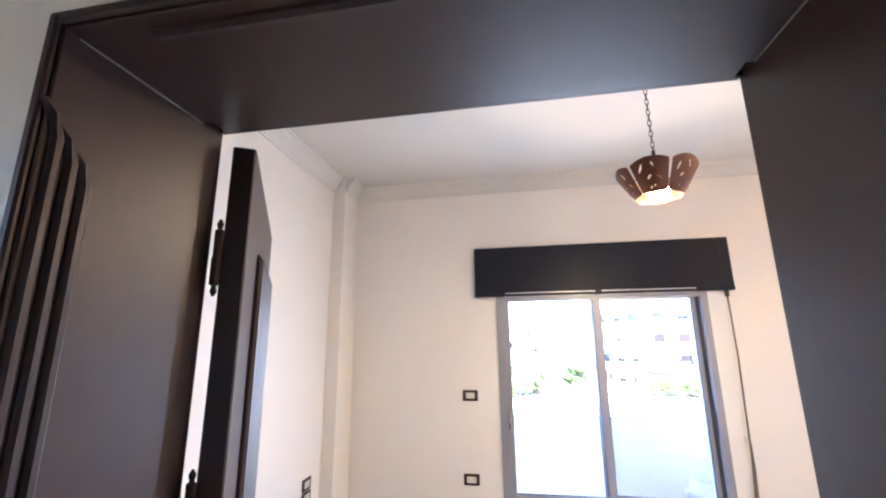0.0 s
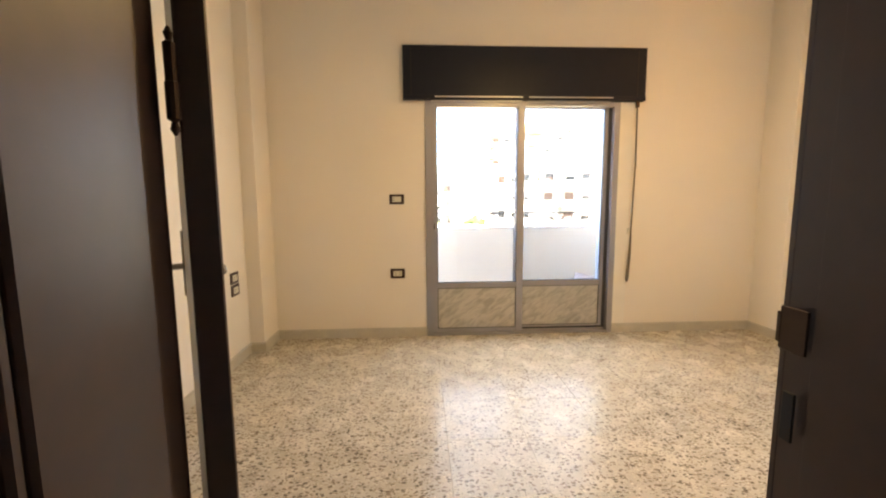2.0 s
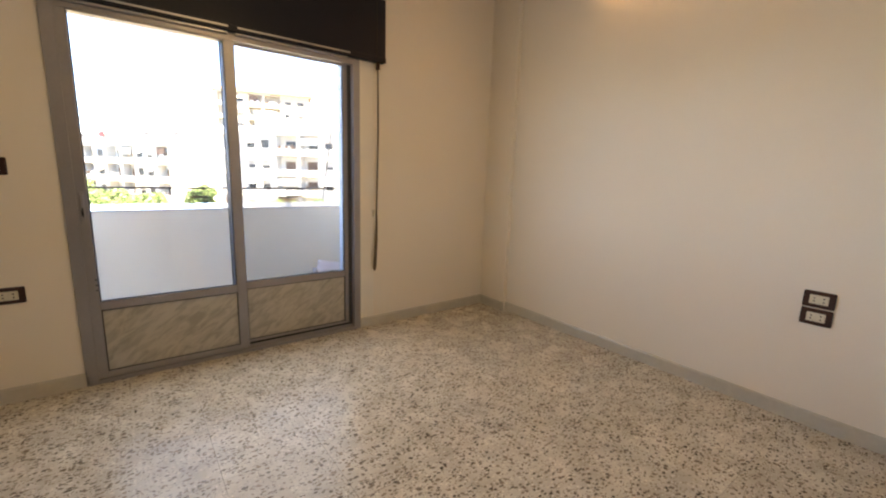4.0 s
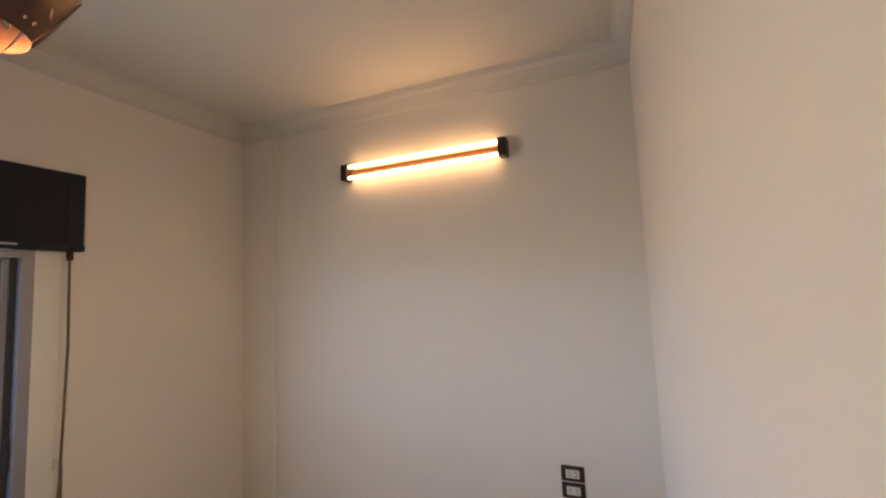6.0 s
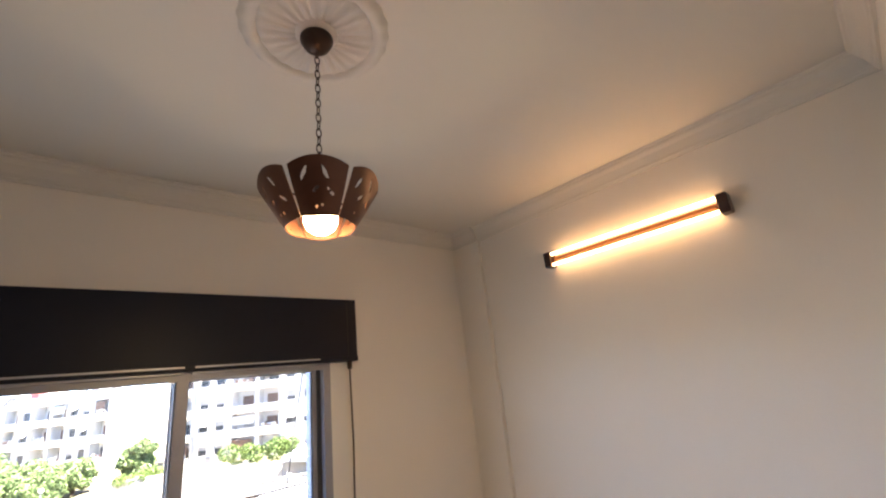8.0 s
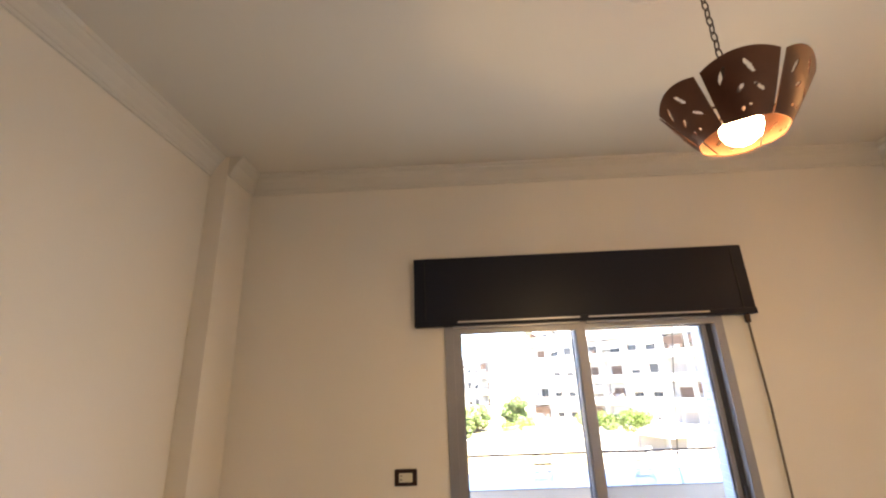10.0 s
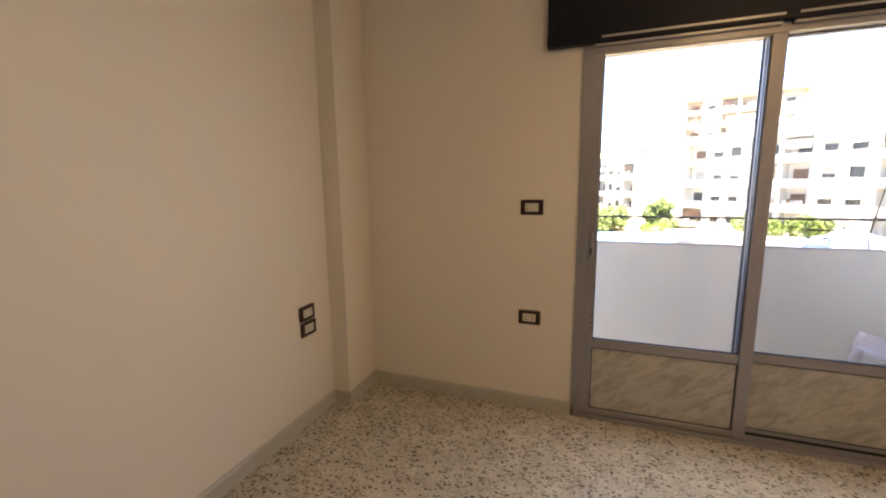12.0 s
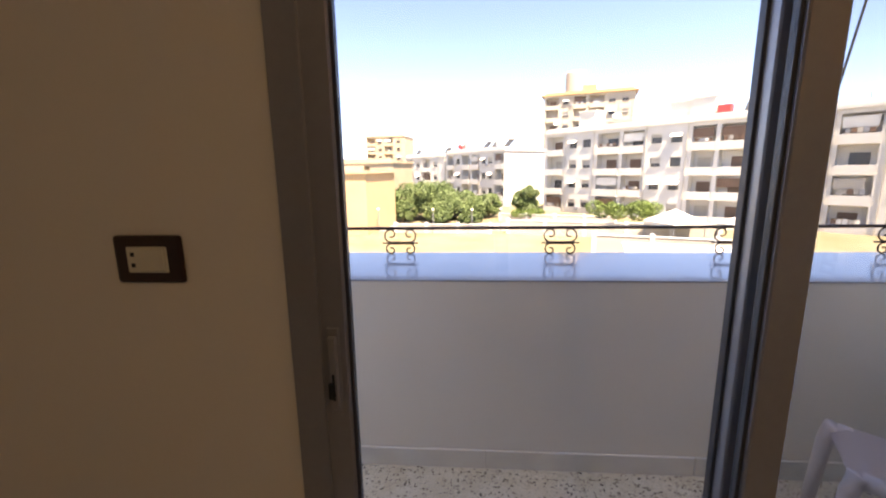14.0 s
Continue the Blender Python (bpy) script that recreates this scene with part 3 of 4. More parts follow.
def pendant():
    t = thing("pendant_lamp", pose(PX, PY, 2.316), "dark copper pendant lamp with leaf cut-outs, bulb lit", "pendant lamp")
    top = H - 0.03 - 2.316
    part("canopy", lathe([(0.0, top - 0.055), (0.02, top - 0.055), (0.045, top - 0.035), (0.058, top - 0.01), (0.058, top), (0.0, top)], 24), M_BRASS, t, smooth=True)
    n = 15
    z1, z0 = top - 0.05, 0.235
    step = (z1 - z0) / n
    for k in range(n):
        zc = z0 + (k + 0.5) * step
        pts = []
        for i in range(12):
            a = 2 * math.pi * i / 12
            u, w = 0.0085 * math.cos(a), (step * 0.62) * math.sin(a)
            pts.append((u, 0, zc + w) if k % 2 else (0, u, zc + w))
        part("chain_link", tube(pts, 0.0022, 5, True), M_BRASS, t)
    part("stem", tube([(0, 0, 0.245), (0, 0, 0.14)], 0.009, 10), M_BRASS, t)
    part("socket", lathe([(0.0, 0.16), (0.022, 0.16), (0.024, 0.10), (0.02, 0.085), (0.0, 0.085)], 20), M_BROWNP, t, smooth=True)
    part("spider", boxes((-0.15, 0.15, -0.004, 0.004, 0.094, 0.097), (-0.004, 0.004, -0.15, 0.15, 0.097, 0.100)), M_BRASS, t)
    part("bulb", lathe([(0.0, -0.022), (0.024, -0.017), (0.042, -0.003), (0.0505, 0.018), (0.051, 0.032), (0.0, 0.032)], 24), M_BULB, t, "lit frosted bulb globe", smooth=True)
    part("bulb_base", lathe([(0.0, 0.034), (0.0513, 0.034), (0.040, 0.05), (0.030, 0.075), (0.021, 0.092), (0.0, 0.092)], 24), M_WHITEP, t, "white plastic bulb collar", smooth=True)
    n = 6
    for k in range(n):
        petal(t, radians(243) + 2 * math.pi * k / n, 2 * math.pi / n, 40 + k)
    return t


ceiling_rose()
pendant()


# twin tube wall lamp
def tube_lamp():
    t = thing("tube_lamp", pose(XR, -1.585, 2.572), "wall lamp with two lit warm tubes and dark end blocks", "wall lamp")
    L = 0.575
    part("backplate", boxes((-0.03, 0, -L + 0.02, L - 0.02, -0.022, 0.022), bevel=0.003), M_GOLD, t, "orange varnished centre strip")
    part("reflector", boxes((-0.050, -0.03, -L + 0.04, L - 0.04, -0.013, 0.013), bevel=0.004), M_GOLD, t)
    for s in (-1, 1):
        bm = bmesh.new()
        box(bm, -0.085, 0, s * L - 0.028, s * L + 0.028, -0.058, 0.058, 0.010, 2)
        part("end_block", bm, M_BROWNP, t, "dark reddish brown end block")
        part("tube", tube([(-0.055, -L + 0.028, s * 0.040), (-0.055, L - 0.028, s * 0.040)], 0.0115, 14), M_TUBE, t, "lit warm white tube", smooth=True)
    return t


tube_lamp()


# balcony
# wall above the room is unseen, its height set to block the sun here
structure("wall_facade", boxes((-6.0, -1.56, 0, 0.22, -6, 4.4), (3.13, 8.0, 0, 0.22, -6, 4.4), (-1.56, 3.13, 0, 0.22, H + 0.2, 4.4), (-1.56, 3.13, 0.0, 0.22, -6, -0.2)), M_PARA, "plain white painted outer wall of the building, unseen upper part added for shade")
structure("balcony_slab", boxes((-2.4, 3.6, 0.22, 1.62, -0.2, -0.022)), M_PARA, "balcony slab", "slab")
structure("parapet", boxes((-2.4, 3.6, 1.02, 1.58, -0.022, 0.880)), M_PARA, "white painted balcony parapet", "parapet")
structure("coping", boxes((-2.4, 3.6, 1.016, 1.61, 0.880, 0.888), bevel=0.002), M_COPE, "polished marble coping on the parapet, reflected sky's blue-grey in its colour", "coping")
structure("balcony_side_wall", boxes((2.16, 2.28, 0.22, 1.02, -0.022, 0.85)), M_PARA, "low white balcony side wall", "wall")
for k in range(5):
    structure("baseboard", boxes((-2.4 + 0.92 * k, -1.484 + 0.92 * k, 1.008, 1.02, -0.022, 0.085), bevel=0.002), M_SKB, "pale marble balcony skirting", "baseboard")
structure("wall_reveal", boxes(*[(1.602 - 0.003 * ((k * 7) % 4) / 3, 1.649, 0.102, 0.268, 0.045 * k, 0.045 * k + 0.0435) for k in range(53)], bevel=0.003), M_BLUE, "pale blue ribbed outer reveal", "wall")
ST = structure("threshold", boxes((0.0, 1.598, 0.101, 0.24, -0.022, 0.0), bevel=0.002), M_BASE, "marble door threshold", "threshold")


def balcony_rail():
    t = thing("balcony_rail", pose(0, 1.57, 0.888), "dark brown wrought-iron rail with scrolls on the coping", "railing")
    part("handrail", boxes((-2.4, 3.6, -0.011, 0.011, 0.136, 0.152), bevel=0.003), M_IRON, t)

    def scroll(x, s, z0, sz, r):
        """Half a C-scroll: out of the middle bar, round, and rolled inwards."""
        pts = [(x, 0, z0)]
        for i in range(11):
            a = math.pi * (-0.5 + i / 10)
            pts.append((x + s * (0.052 + r * math.cos(a)), 0, z0 + sz * (r + r * math.sin(a))))
        for i in range(1, 9):
            a = math.pi * (0.5 + 1.15 * i / 8)
            q = r * (0.72 - 0.30 * i / 8)
            pts.append((x + s * (0.052 + q * math.cos(a)), 0, z0 + sz * (r + 0.28 * r + q * math.sin(a))))
        return tube(pts, [0.0045] * (len(pts) - 1) + [0.006], 6)
    for x in (-1.86, -0.98, -0.10, 0.775, 1.66, 2.46, 3.30):
        part("scroll_bar", boxes((x - 0.1, x + 0.1, -0.006, 0.006, 0.058, 0.065)), M_IRON, t)
        for s in (-1, 1):
            part("scroll", scroll(x, s, 0.066, 1, 0.035), M_IRON, t)
            part("scroll", scroll(x, s, 0.057, -1, 0.0275), M_IRON, t)
    return t


balcony_rail()


def plastic_chair():
    t = thing("plastic_chair", pose(1.564, 0.693, -0.004, 0, 0, -28) @ Matrix.Diagonal((0.75, 0.80, 0.93, 1)), "pale pink moulded plastic chair on the balcony", "chair")
    # faces -x, seat 0.44 m high
    bm = bmesh.new()
    nx, ny = 14, 12
    g = []
    for i in range(nx + 1):
        row = []
        for j in range(ny + 1):
            u, v = i / nx, j / ny * 2 - 1
            x = 0.0 + 0.42 * u
            z = 0.43 - 0.035 * u - 0.018 * (1 - v * v) * math.sin(math.pi * min(1, u * 1.1)) - (0.03 * max(0, 0.12 - u) / 0.12)
            row.append(bm.verts.new((x, (0.20 - 0.02 * u) * v, z)))
        g.append(row)
    for i in range(nx):
        for j in range(ny):
            bm.faces.new((g[i][j], g[i][j + 1], g[i + 1][j + 1], g[i + 1][j]))
    bmesh.ops.solidify(bm, geom=bm.faces[:], thickness=0.02)
    part("seat", bm, M_CHAIR, t, smooth=True)
    bm = bmesh.new()
    g = []
    for i in range(15):
        row = []
        u = i / 14
        for j in range(13):
            v = j / 12 * 2 - 1
            row.append(bm.verts.new((0.40 + 0.17 * u + 0.03 * v * v * -1, (0.18 + 0.02 * math.sin(math.pi * u) - 0.05 * max(0, u - 0.8) / 0.2) * v, 0.40 + 0.46 * u)))
        g.append(row)
    for i in range(14):
        for j in range(12):
            if 3 <= i <= 11 and j in (2, 5, 6, 9):
                continue
            bm.faces.new((g[i][j], g[i][j + 1], g[i + 1][j + 1], g[i + 1][j]))
    bmesh.ops.solidify(bm, geom=bm.faces[:], thickness=0.016)
    part("backrest", bm, M_CHAIR, t, smooth=True)
    for s in (-1, 1):
        part("leg", tube([(0.02, s * 0.185, 0.42), (0.0, s * 0.195, 0.36), (-0.03, s * 0.215, 0.0)], [0.040, 0.036, 0.027], 10), M_CHAIR, t, smooth=True)
        part("leg", tube([(0.40, s * 0.17, 0.40), (0.42, s * 0.18, 0.30), (0.47, s * 0.20, 0.0)], [0.036, 0.032, 0.026], 10), M_CHAIR, t, smooth=True)
        part("apron", tube([(0.03, s * 0.185, 0.405), (0.2, s * 0.185, 0.375), (0.40, s * 0.172, 0.37)], [0.030, 0.026, 0.030], 8), M_CHAIR, t, smooth=True)
    return t


plastic_chair()


# outside
M_FAC = mat("sunlit white render", (0.60, 0.585, 0.55), 0.8, blotch=0.25, bscale=0.35, grain=0.15, scale=3, color2=(0.47, 0.43, 0.36))
M_FAC2 = mat("warm cream render", (0.42, 0.385, 0.325), 0.8, blotch=0.25, bscale=0.3, grain=0.15, scale=3, color2=(0.42, 0.31, 0.19))
M_FAC3 = mat("sand render", (0.48, 0.38, 0.26), 0.8, blotch=0.25, bscale=0.3, grain=0.15, scale=3)
M_EAVE = mat("orange brown eaves", (0.52, 0.33, 0.17), 0.8, grain=0.2, scale=4)
M_WIN = mat("dark window opening", (0.06, 0.06, 0.06), 0.25, grain=0.2, scale=3)
M_SHUT = mat("grey roller shutter", (0.42, 0.39, 0.34), 0.6, grain=0.2, scale=6)
M_AWN = mat("white awning", (0.70, 0.68, 0.62), 0.7, grain=0.1)
M_DOORW = mat("brown balcony door", (0.16, 0.09, 0.055), 0.5, grain=0.3, scale=4)
M_RED = mat("red sheet", (0.45, 0.05, 0.05), 0.6, grain=0.2)
M_GREY = mat("grey metal", (0.25, 0.26, 0.28), 0.5, metal=0.3, grain=0.2)
M_DIRT = mat("dry pale earth", (0.25, 0.205, 0.14), 0.95, blotch=0.85, bscale=0.22, grain=0.6, scale=1.6, color2=(0.14, 0.12, 0.055), bump=0.4, dist=0.1)
M_ROAD = mat("pale concrete paving", (0.30, 0.275, 0.24), 0.9, blotch=0.3, bscale=0.2, grain=0.2, scale=2)
M_LOTW = mat("pale boundary wall", (0.48, 0.43, 0.36), 0.85, blotch=0.35, bscale=0.5, grain=0.2, scale=3)
M_LEAF = mat("tree foliage", (0.15, 0.205, 0.07), 0.6, blotch=0.6, bscale=0.5, grain=0.5, scale=3, color2=(0.05, 0.085, 0.025))
M_LEAF2 = mat("bright hedge foliage", (0.13, 0.19, 0.035), 0.6, blotch=0.5, bscale=0.6, grain=0.4, scale=3, color2=(0.06, 0.10, 0.02))
M_BARK = mat("bark", (0.12, 0.085, 0.06), 0.9, grain=0.4, scale=6)
GZ = -5.9


def apartment_house(label, p0, p1, zr, storeys, sh, depth, bays, wall, roof_over=0.25, eave=None, group="apartment blocks"):
    """Front along the local x axis from p0 to p1, depth along local y; bays: (kind, x0, x1), w window, d double window, b balcony."""
    L = math.hypot(p1[0] - p0[0], p1[1] - p0[1])
    t = thing("apartment_house", pose(p0[0], p0[1], GZ, 0, 0, math.degrees(math.atan2(p1[1] - p0[1], p1[0] - p0[0]))), label, "building", group)
    rnd = random.Random(int(p0[0] * 7 + p0[1]))
    top = zr - GZ
    DEP = 1.5
    rows = [(0, L, DEP, depth, 0, top)]
    zs = [top - 0.25 - sh * (k + 1) for k in range(storeys)]
    x = 0.0
    wins, bals = [], []
    for kind, a, b in bays:
        if a > x + 0.01:
            rows.append((x, a, 0, DEP, 0, top))
        if kind == "b":
            rows.append((a, b, 0, DEP, 0, zs[-1]))
            for k, z in enumerate(zs):
                rows.append((a, b, 0.0, DEP, z + sh - 0.22, z + sh + (0.25 if k == 0 else 0)))
                bals.append((a, b, z))
        else:
            spans = [((a + b) / 2 - 0.75, (a + b) / 2 + 0.75)] if kind == "w" else [(a + 0.35, a + 1.75), (b - 1.75, b - 0.35)]
            xx = a
            for u, v in spans:
                rows.append((xx, u, 0, DEP, 0, top))
                zz = 0
                for z in reversed(zs):
                    rows.append((u, v, 0, DEP, zz, z + 1.0))
                    zz = z + 2.25
                    wins.append((u, v, z + 1.0, z + 2.25))
                rows.append((u, v, 0, DEP, zz, top))
                xx = v
            rows.append((xx, b, 0, DEP, 0, top))
        x = b
    if x < L - 0.01:
        rows.append((x, L, 0, DEP, 0, top))
    part("wall", boxes(*rows), wall, t)
    part("roof", boxes((-roof_over, L + roof_over, -roof_over, depth + roof_over, top, top + 0.35), (0.3, L - 0.3, 0.2, 0.4, top + 0.35, top + 0.9)), eave or wall, t)
    for u, v, z0, z1 in wins:
        w = part("window", boxes((u, v, 0.30, 0.36, z0, z1), ((u + v) / 2 - 0.03, (u + v) / 2 + 0.03, 0.27, 0.30, z0, z1)), M_WIN, t)
        part("sill", boxes((u - 0.1, v + 0.1, -0.12, 0.2, z0 - 0.08, z0)), wall, w)
        q = rnd.random()
        if q < 0.55:
            part("shutter", boxes((u, v, 0.20, 0.26, z1 - (z1 - z0) * rnd.uniform(0.3, 0.75), z1)), M_SHUT, w)
        elif q < 0.85:
            bm = boxes((u - 0.05, v + 0.05, -0.02, 0.02, -0.75, 0.0))
            bmesh.ops.rotate(bm, verts=bm.verts, cent=(0, 0, 0), matrix=Matrix.Rotation(radians(-48), 3, "X"))
            bmesh.ops.translate(bm, verts=bm.verts, vec=(0, 0.0, z1))
            part("awning", bm, M_AWN, w)
        if rnd.random() < 0.22:
            part("air_conditioner", boxes((v + 0.12, v + 0.85, -0.34, -0.02, z0 - 0.5, z0 + 0.05), bevel=0.03), M_GREY, w)
    for x in sorted({b + 0.28 for kind, a, b in bays if kind != "b"} | {a - 0.3 for kind, a, b in bays if kind == "d"}):
        if 0.2 < x < L - 0.2:
            part("drainpipe", tube([(x, -0.09, 0.1), (x, -0.09, top - 0.1)], 0.06, 6), M_SHUT, t)
    for a, b, z in bals:
        p = part("balcony", boxes((a, b, -0.28, -0.14, z - 0.15, z + 0.88), (a, b, -0.14, 0.0, z - 0.15, z)), wall, t)
        m = (a + b) / 2 + rnd.uniform(-0.2, 0.2)
        part("door", boxes((m - 0.8, m + 0.8, DEP - 0.06, DEP - 0.01, z, z + 2.15)), rnd.choice((M_WIN, M_SHUT, M_DOORW, M_WIN)), p)
        if rnd.random() < 0.35:
            part("screen", boxes((a + 0.1, b - 0.1 - rnd.uniform(0, 1), 0.05, 0.09, z + 1.5, z + 2.6)), rnd.choice((M_SHUT, M_DOORW, M_AWN)), p)
        if rnd.random() < 0.4:
            for i in range(5):
                xx = a + 0.4 + (b - a - 0.8) * i / 5
                part("laundry", boxes((xx, xx + 0.4, -0.02, 0.01, z + 1.0, z + 1.0 + rnd.uniform(0.3, 0.6))), rnd.choice((M_AWN, M_DOORW, M_GREY, M_SHUT)), p)
    return t, L, top


def roof_gear(t, L, depth, top, n, seed):
    """Stair heads, dishes, solar heaters and water tanks along the roof edge."""
    rnd = random.Random(seed)
    for i in range(n):
        x, y = L * (i + rnd.uniform(0.2, 0.8)) / n, rnd.uniform(0.7, 2.6)
        q = rnd.random()
        if q < 0.25:
            h = top + rnd.uniform(2.3, 3.4)
            part("stair_head", boxes((x, x + 2.8, y + 1, y + 4, top + 0.3, h), (x - 0.15, x + 2.95, y + 0.85, y + 4.15, h, h + 0.18), bevel=0.03), M_FAC, t)
        elif q < 0.5:
            d = part("satellite_dish", lathe([(0.0, 0.0), (0.3, 0.04), (0.55, 0.15), (0.6, 0.2), (0.55, 0.17), (0.0, 0.03)], 16), M_AWN, t)
            d.matrix_local = pose(x, y, top + 2.0, 50, 0, rnd.uniform(-40, 40))
            part("mast", boxes((x - 0.04, x + 0.04, y, y + 0.08, top + 0.3, top + 2.1)), M_GREY, t)
        elif q < 0.78:
            bm = boxes((-0.9, 0.9, -0.03, 0.03, 0, 2.0))
            bmesh.ops.rotate(bm, verts=bm.verts, cent=(0, 0, 0), matrix=Matrix.Rotation(radians(-45), 3, "X"))
            part("solar_panel", bm, M_WIN, t).matrix_local = pose(x, y, top + 0.8)
            part("panel_leg", boxes((x - 0.85, x - 0.78, y + 1.3, y + 1.37, top + 0.3, top + 2.2), (x + 0.78, x + 0.85, y + 1.3, y + 1.37, top + 0.3, top + 2.2)), M_GREY, t)
            part("solar_tank", tube([(x - 0.9, y + 1.45, top + 2.4), (x + 0.9, y + 1.45, top + 2.4)], 0.28, 12), M_AWN, t)
        else:
            part("water_tank", boxes((x, x + 1.6, y, y + 1.0, top + 1.1, top + 2.1), bevel=0.08), rnd.choice((M_RED, M_AWN, M_RED)), t)
            part("tank_stand", boxes(*[(x + u, x + u + 0.1, y + v, y + v + 0.1, top + 0.3, top + 1.1) for u in (0, 1.5) for v in (0, 0.9)]), M_GREY, t)


t, L, top = apartment_house("long white four-storey apartment block with recessed balconies", (12.5, 73), (45, 40), 6.9, 4, 3.15, 12,
                [("b", 0.5, 3.6), ("d", 4.4, 8.9), ("b", 9.7, 13.2), ("b", 13.7, 16.7), ("d", 17.4, 22.1), ("b", 22.9, 25.6), ("b", 26.1, 29.8), ("w", 30.4, 33.1), ("w", 33.6, 36.2), ("b", 36.9, 40.0), ("d", 41, 45)], M_FAC)
roof_gear(t, L, 12, top, 14, 3)
t, L, top = apartment_house("tall cream tower block with orange eaves", (18.4, 112), (39, 106), 19.4, 7, 3.0, 14,
                [("b", 0.6, 3.6), ("w", 4.2, 6.6), ("b", 7.4, 10.2), ("b", 11.0, 14.5), ("w", 15, 17.6), ("w", 18, 20.6)], M_FAC2, 0.7, M_EAVE)
part("stair_head", lathe([(0, 0), (2.6, 0), (2.6, 5.4), (2.3, 5.9), (0, 6.1)], 20), M_FAC2, t).matrix_local = pose(7.4, 4.2, top + 0.3)
part("stair_head", boxes((8.6, 12.5, 2.4, 7.0, top + 0.3, top + 2.6), bevel=0.05), M_EAVE, t)
t, L, top = apartment_house("white stepped apartment block with small balconies", (-6.2, 98), (6.3, 82), 4.9, 3, 3.1, 12,
                [("b", 0.6, 3.2), ("w", 3.6, 6.0), ("b", 6.4, 9.2), ("b", 9.8, 12.4), ("d", 12.8, 17.0), ("b", 17.5, 20.0)], M_FAC)
roof_gear(t, L, 10, top, 8, 8)
t, L, top = apartment_house("white stepped apartment block further off", (-17.5, 109), (-6.6, 99), 4.5, 3, 3.1, 12,
                [("b", 0.6, 3.2), ("w", 3.6, 6.2), ("b", 6.8, 9.6), ("w", 10.2, 12.6)], M_FAC)
roof_gear(t, L, 10, top, 3, 12)
apartment_house("sand-coloured distant tower block", (-44, 172), (-27.5, 170), 15.0, 6, 3.2, 14, [("b", 0.5, 4), ("w", 4.6, 7.2), ("b", 8, 11.5), ("w", 12.4, 15.2)], M_FAC3)
apartment_house("plain cream house gable", (-15.4, 46), (-11.8, 45.5), 1.1, 2, 3.1, 10, [], mat("ochre render", (0.50, 0.35, 0.20), 0.8, blotch=0.35, bscale=0.5, grain=0.15, scale=3, color2=(0.48, 0.30, 0.16)), 0.3, M_FAC3)
apartment_house("sand-coloured house behind the gable", (-24, 70), (-13, 68), 2.6, 3, 3.0, 10, [("w", 1, 3.6), ("b", 4.2, 7), ("w", 7.6, 10.2)], M_FAC3)
apartment_house("white apartment block closing the side", (46, 37), (62, 12), 7.0, 4, 3.15, 12, [("b", 1, 4), ("d", 5, 9.5), ("b", 10.5, 14), ("d", 15, 20), ("b", 21, 24)], M_FAC)


def crown(name, blobs, n, size, material, parent=None, seed=1):
    """Many small leaf cards scattered through uneven clumps."""
    rnd = np.random.RandomState(seed)
    verts, faces = [], []
    vol = np.array([b[3] ** 2 for b in blobs])
    for i in rnd.choice(len(blobs), n, p=vol / vol.sum()):
        cx, cy, cz, r = blobs[i]
        d = rnd.normal(size=3)
        d /= np.linalg.norm(d)
        c = np.array((cx, cy, cz)) + d * r * (0.55 + 0.5 * rnd.rand() ** 0.6) * np.array((1, 1, 0.8))
        u, w = rnd.normal(size=3), rnd.normal(size=3)
        u *= size * (0.6 + 0.8 * rnd.rand()) / np.linalg.norm(u)
        w -= u * (w @ u) / (u @ u)
        w *= 0.6 * size / np.linalg.norm(w)
        k = len(verts)
        verts += [tuple(c - u), tuple(c - w * 0.7), tuple(c + u), tuple(c + w * 0.7)]
        faces.append((k, k + 1, k + 2, k + 3))
    me = bpy.data.meshes.new(name)
    me.from_pydata(verts, [], faces)
    me.materials.append(material)
    ob = new(name, me)
    ob.parent = parent
    return ob


def tree(x, y, h, r, seed, material=M_LEAF):
    rnd = random.Random(seed)
    t = thing("tree", pose(x, y, GZ), "leafy green street tree with an uneven crown", "tree", "trees across the lot")
    bm = tube([(0, 0, 0), (0.1, 0.05, h * 0.3), (0.0, 0.1, h * 0.6), (0.1, 0, h * 0.85)], [0.22, 0.17, 0.11, 0.04], 8)
    for k in range(5):
        a = rnd.uniform(0, 6.28)
        z = h * rnd.uniform(0.32, 0.6)
        tube([(0.05, 0.05, z), (0.5 * r * math.cos(a), 0.5 * r * math.sin(a), z + 0.18 * h), (0.85 * r * math.cos(a), 0.85 * r * math.sin(a), z + 0.26 * h)], [0.09, 0.06, 0.02], 6, bm=bm)
    part("trunk", bm, M_BARK, t)
    blobs = [(rnd.uniform(-0.7, 0.7) * r, rnd.uniform(-0.7, 0.7) * r, h * rnd.uniform(0.30, 0.9), r * rnd.uniform(0.26, 0.46)) for k in range(20)]
    crown("crown", blobs, 5200, 0.22, material, t, seed)
    return t


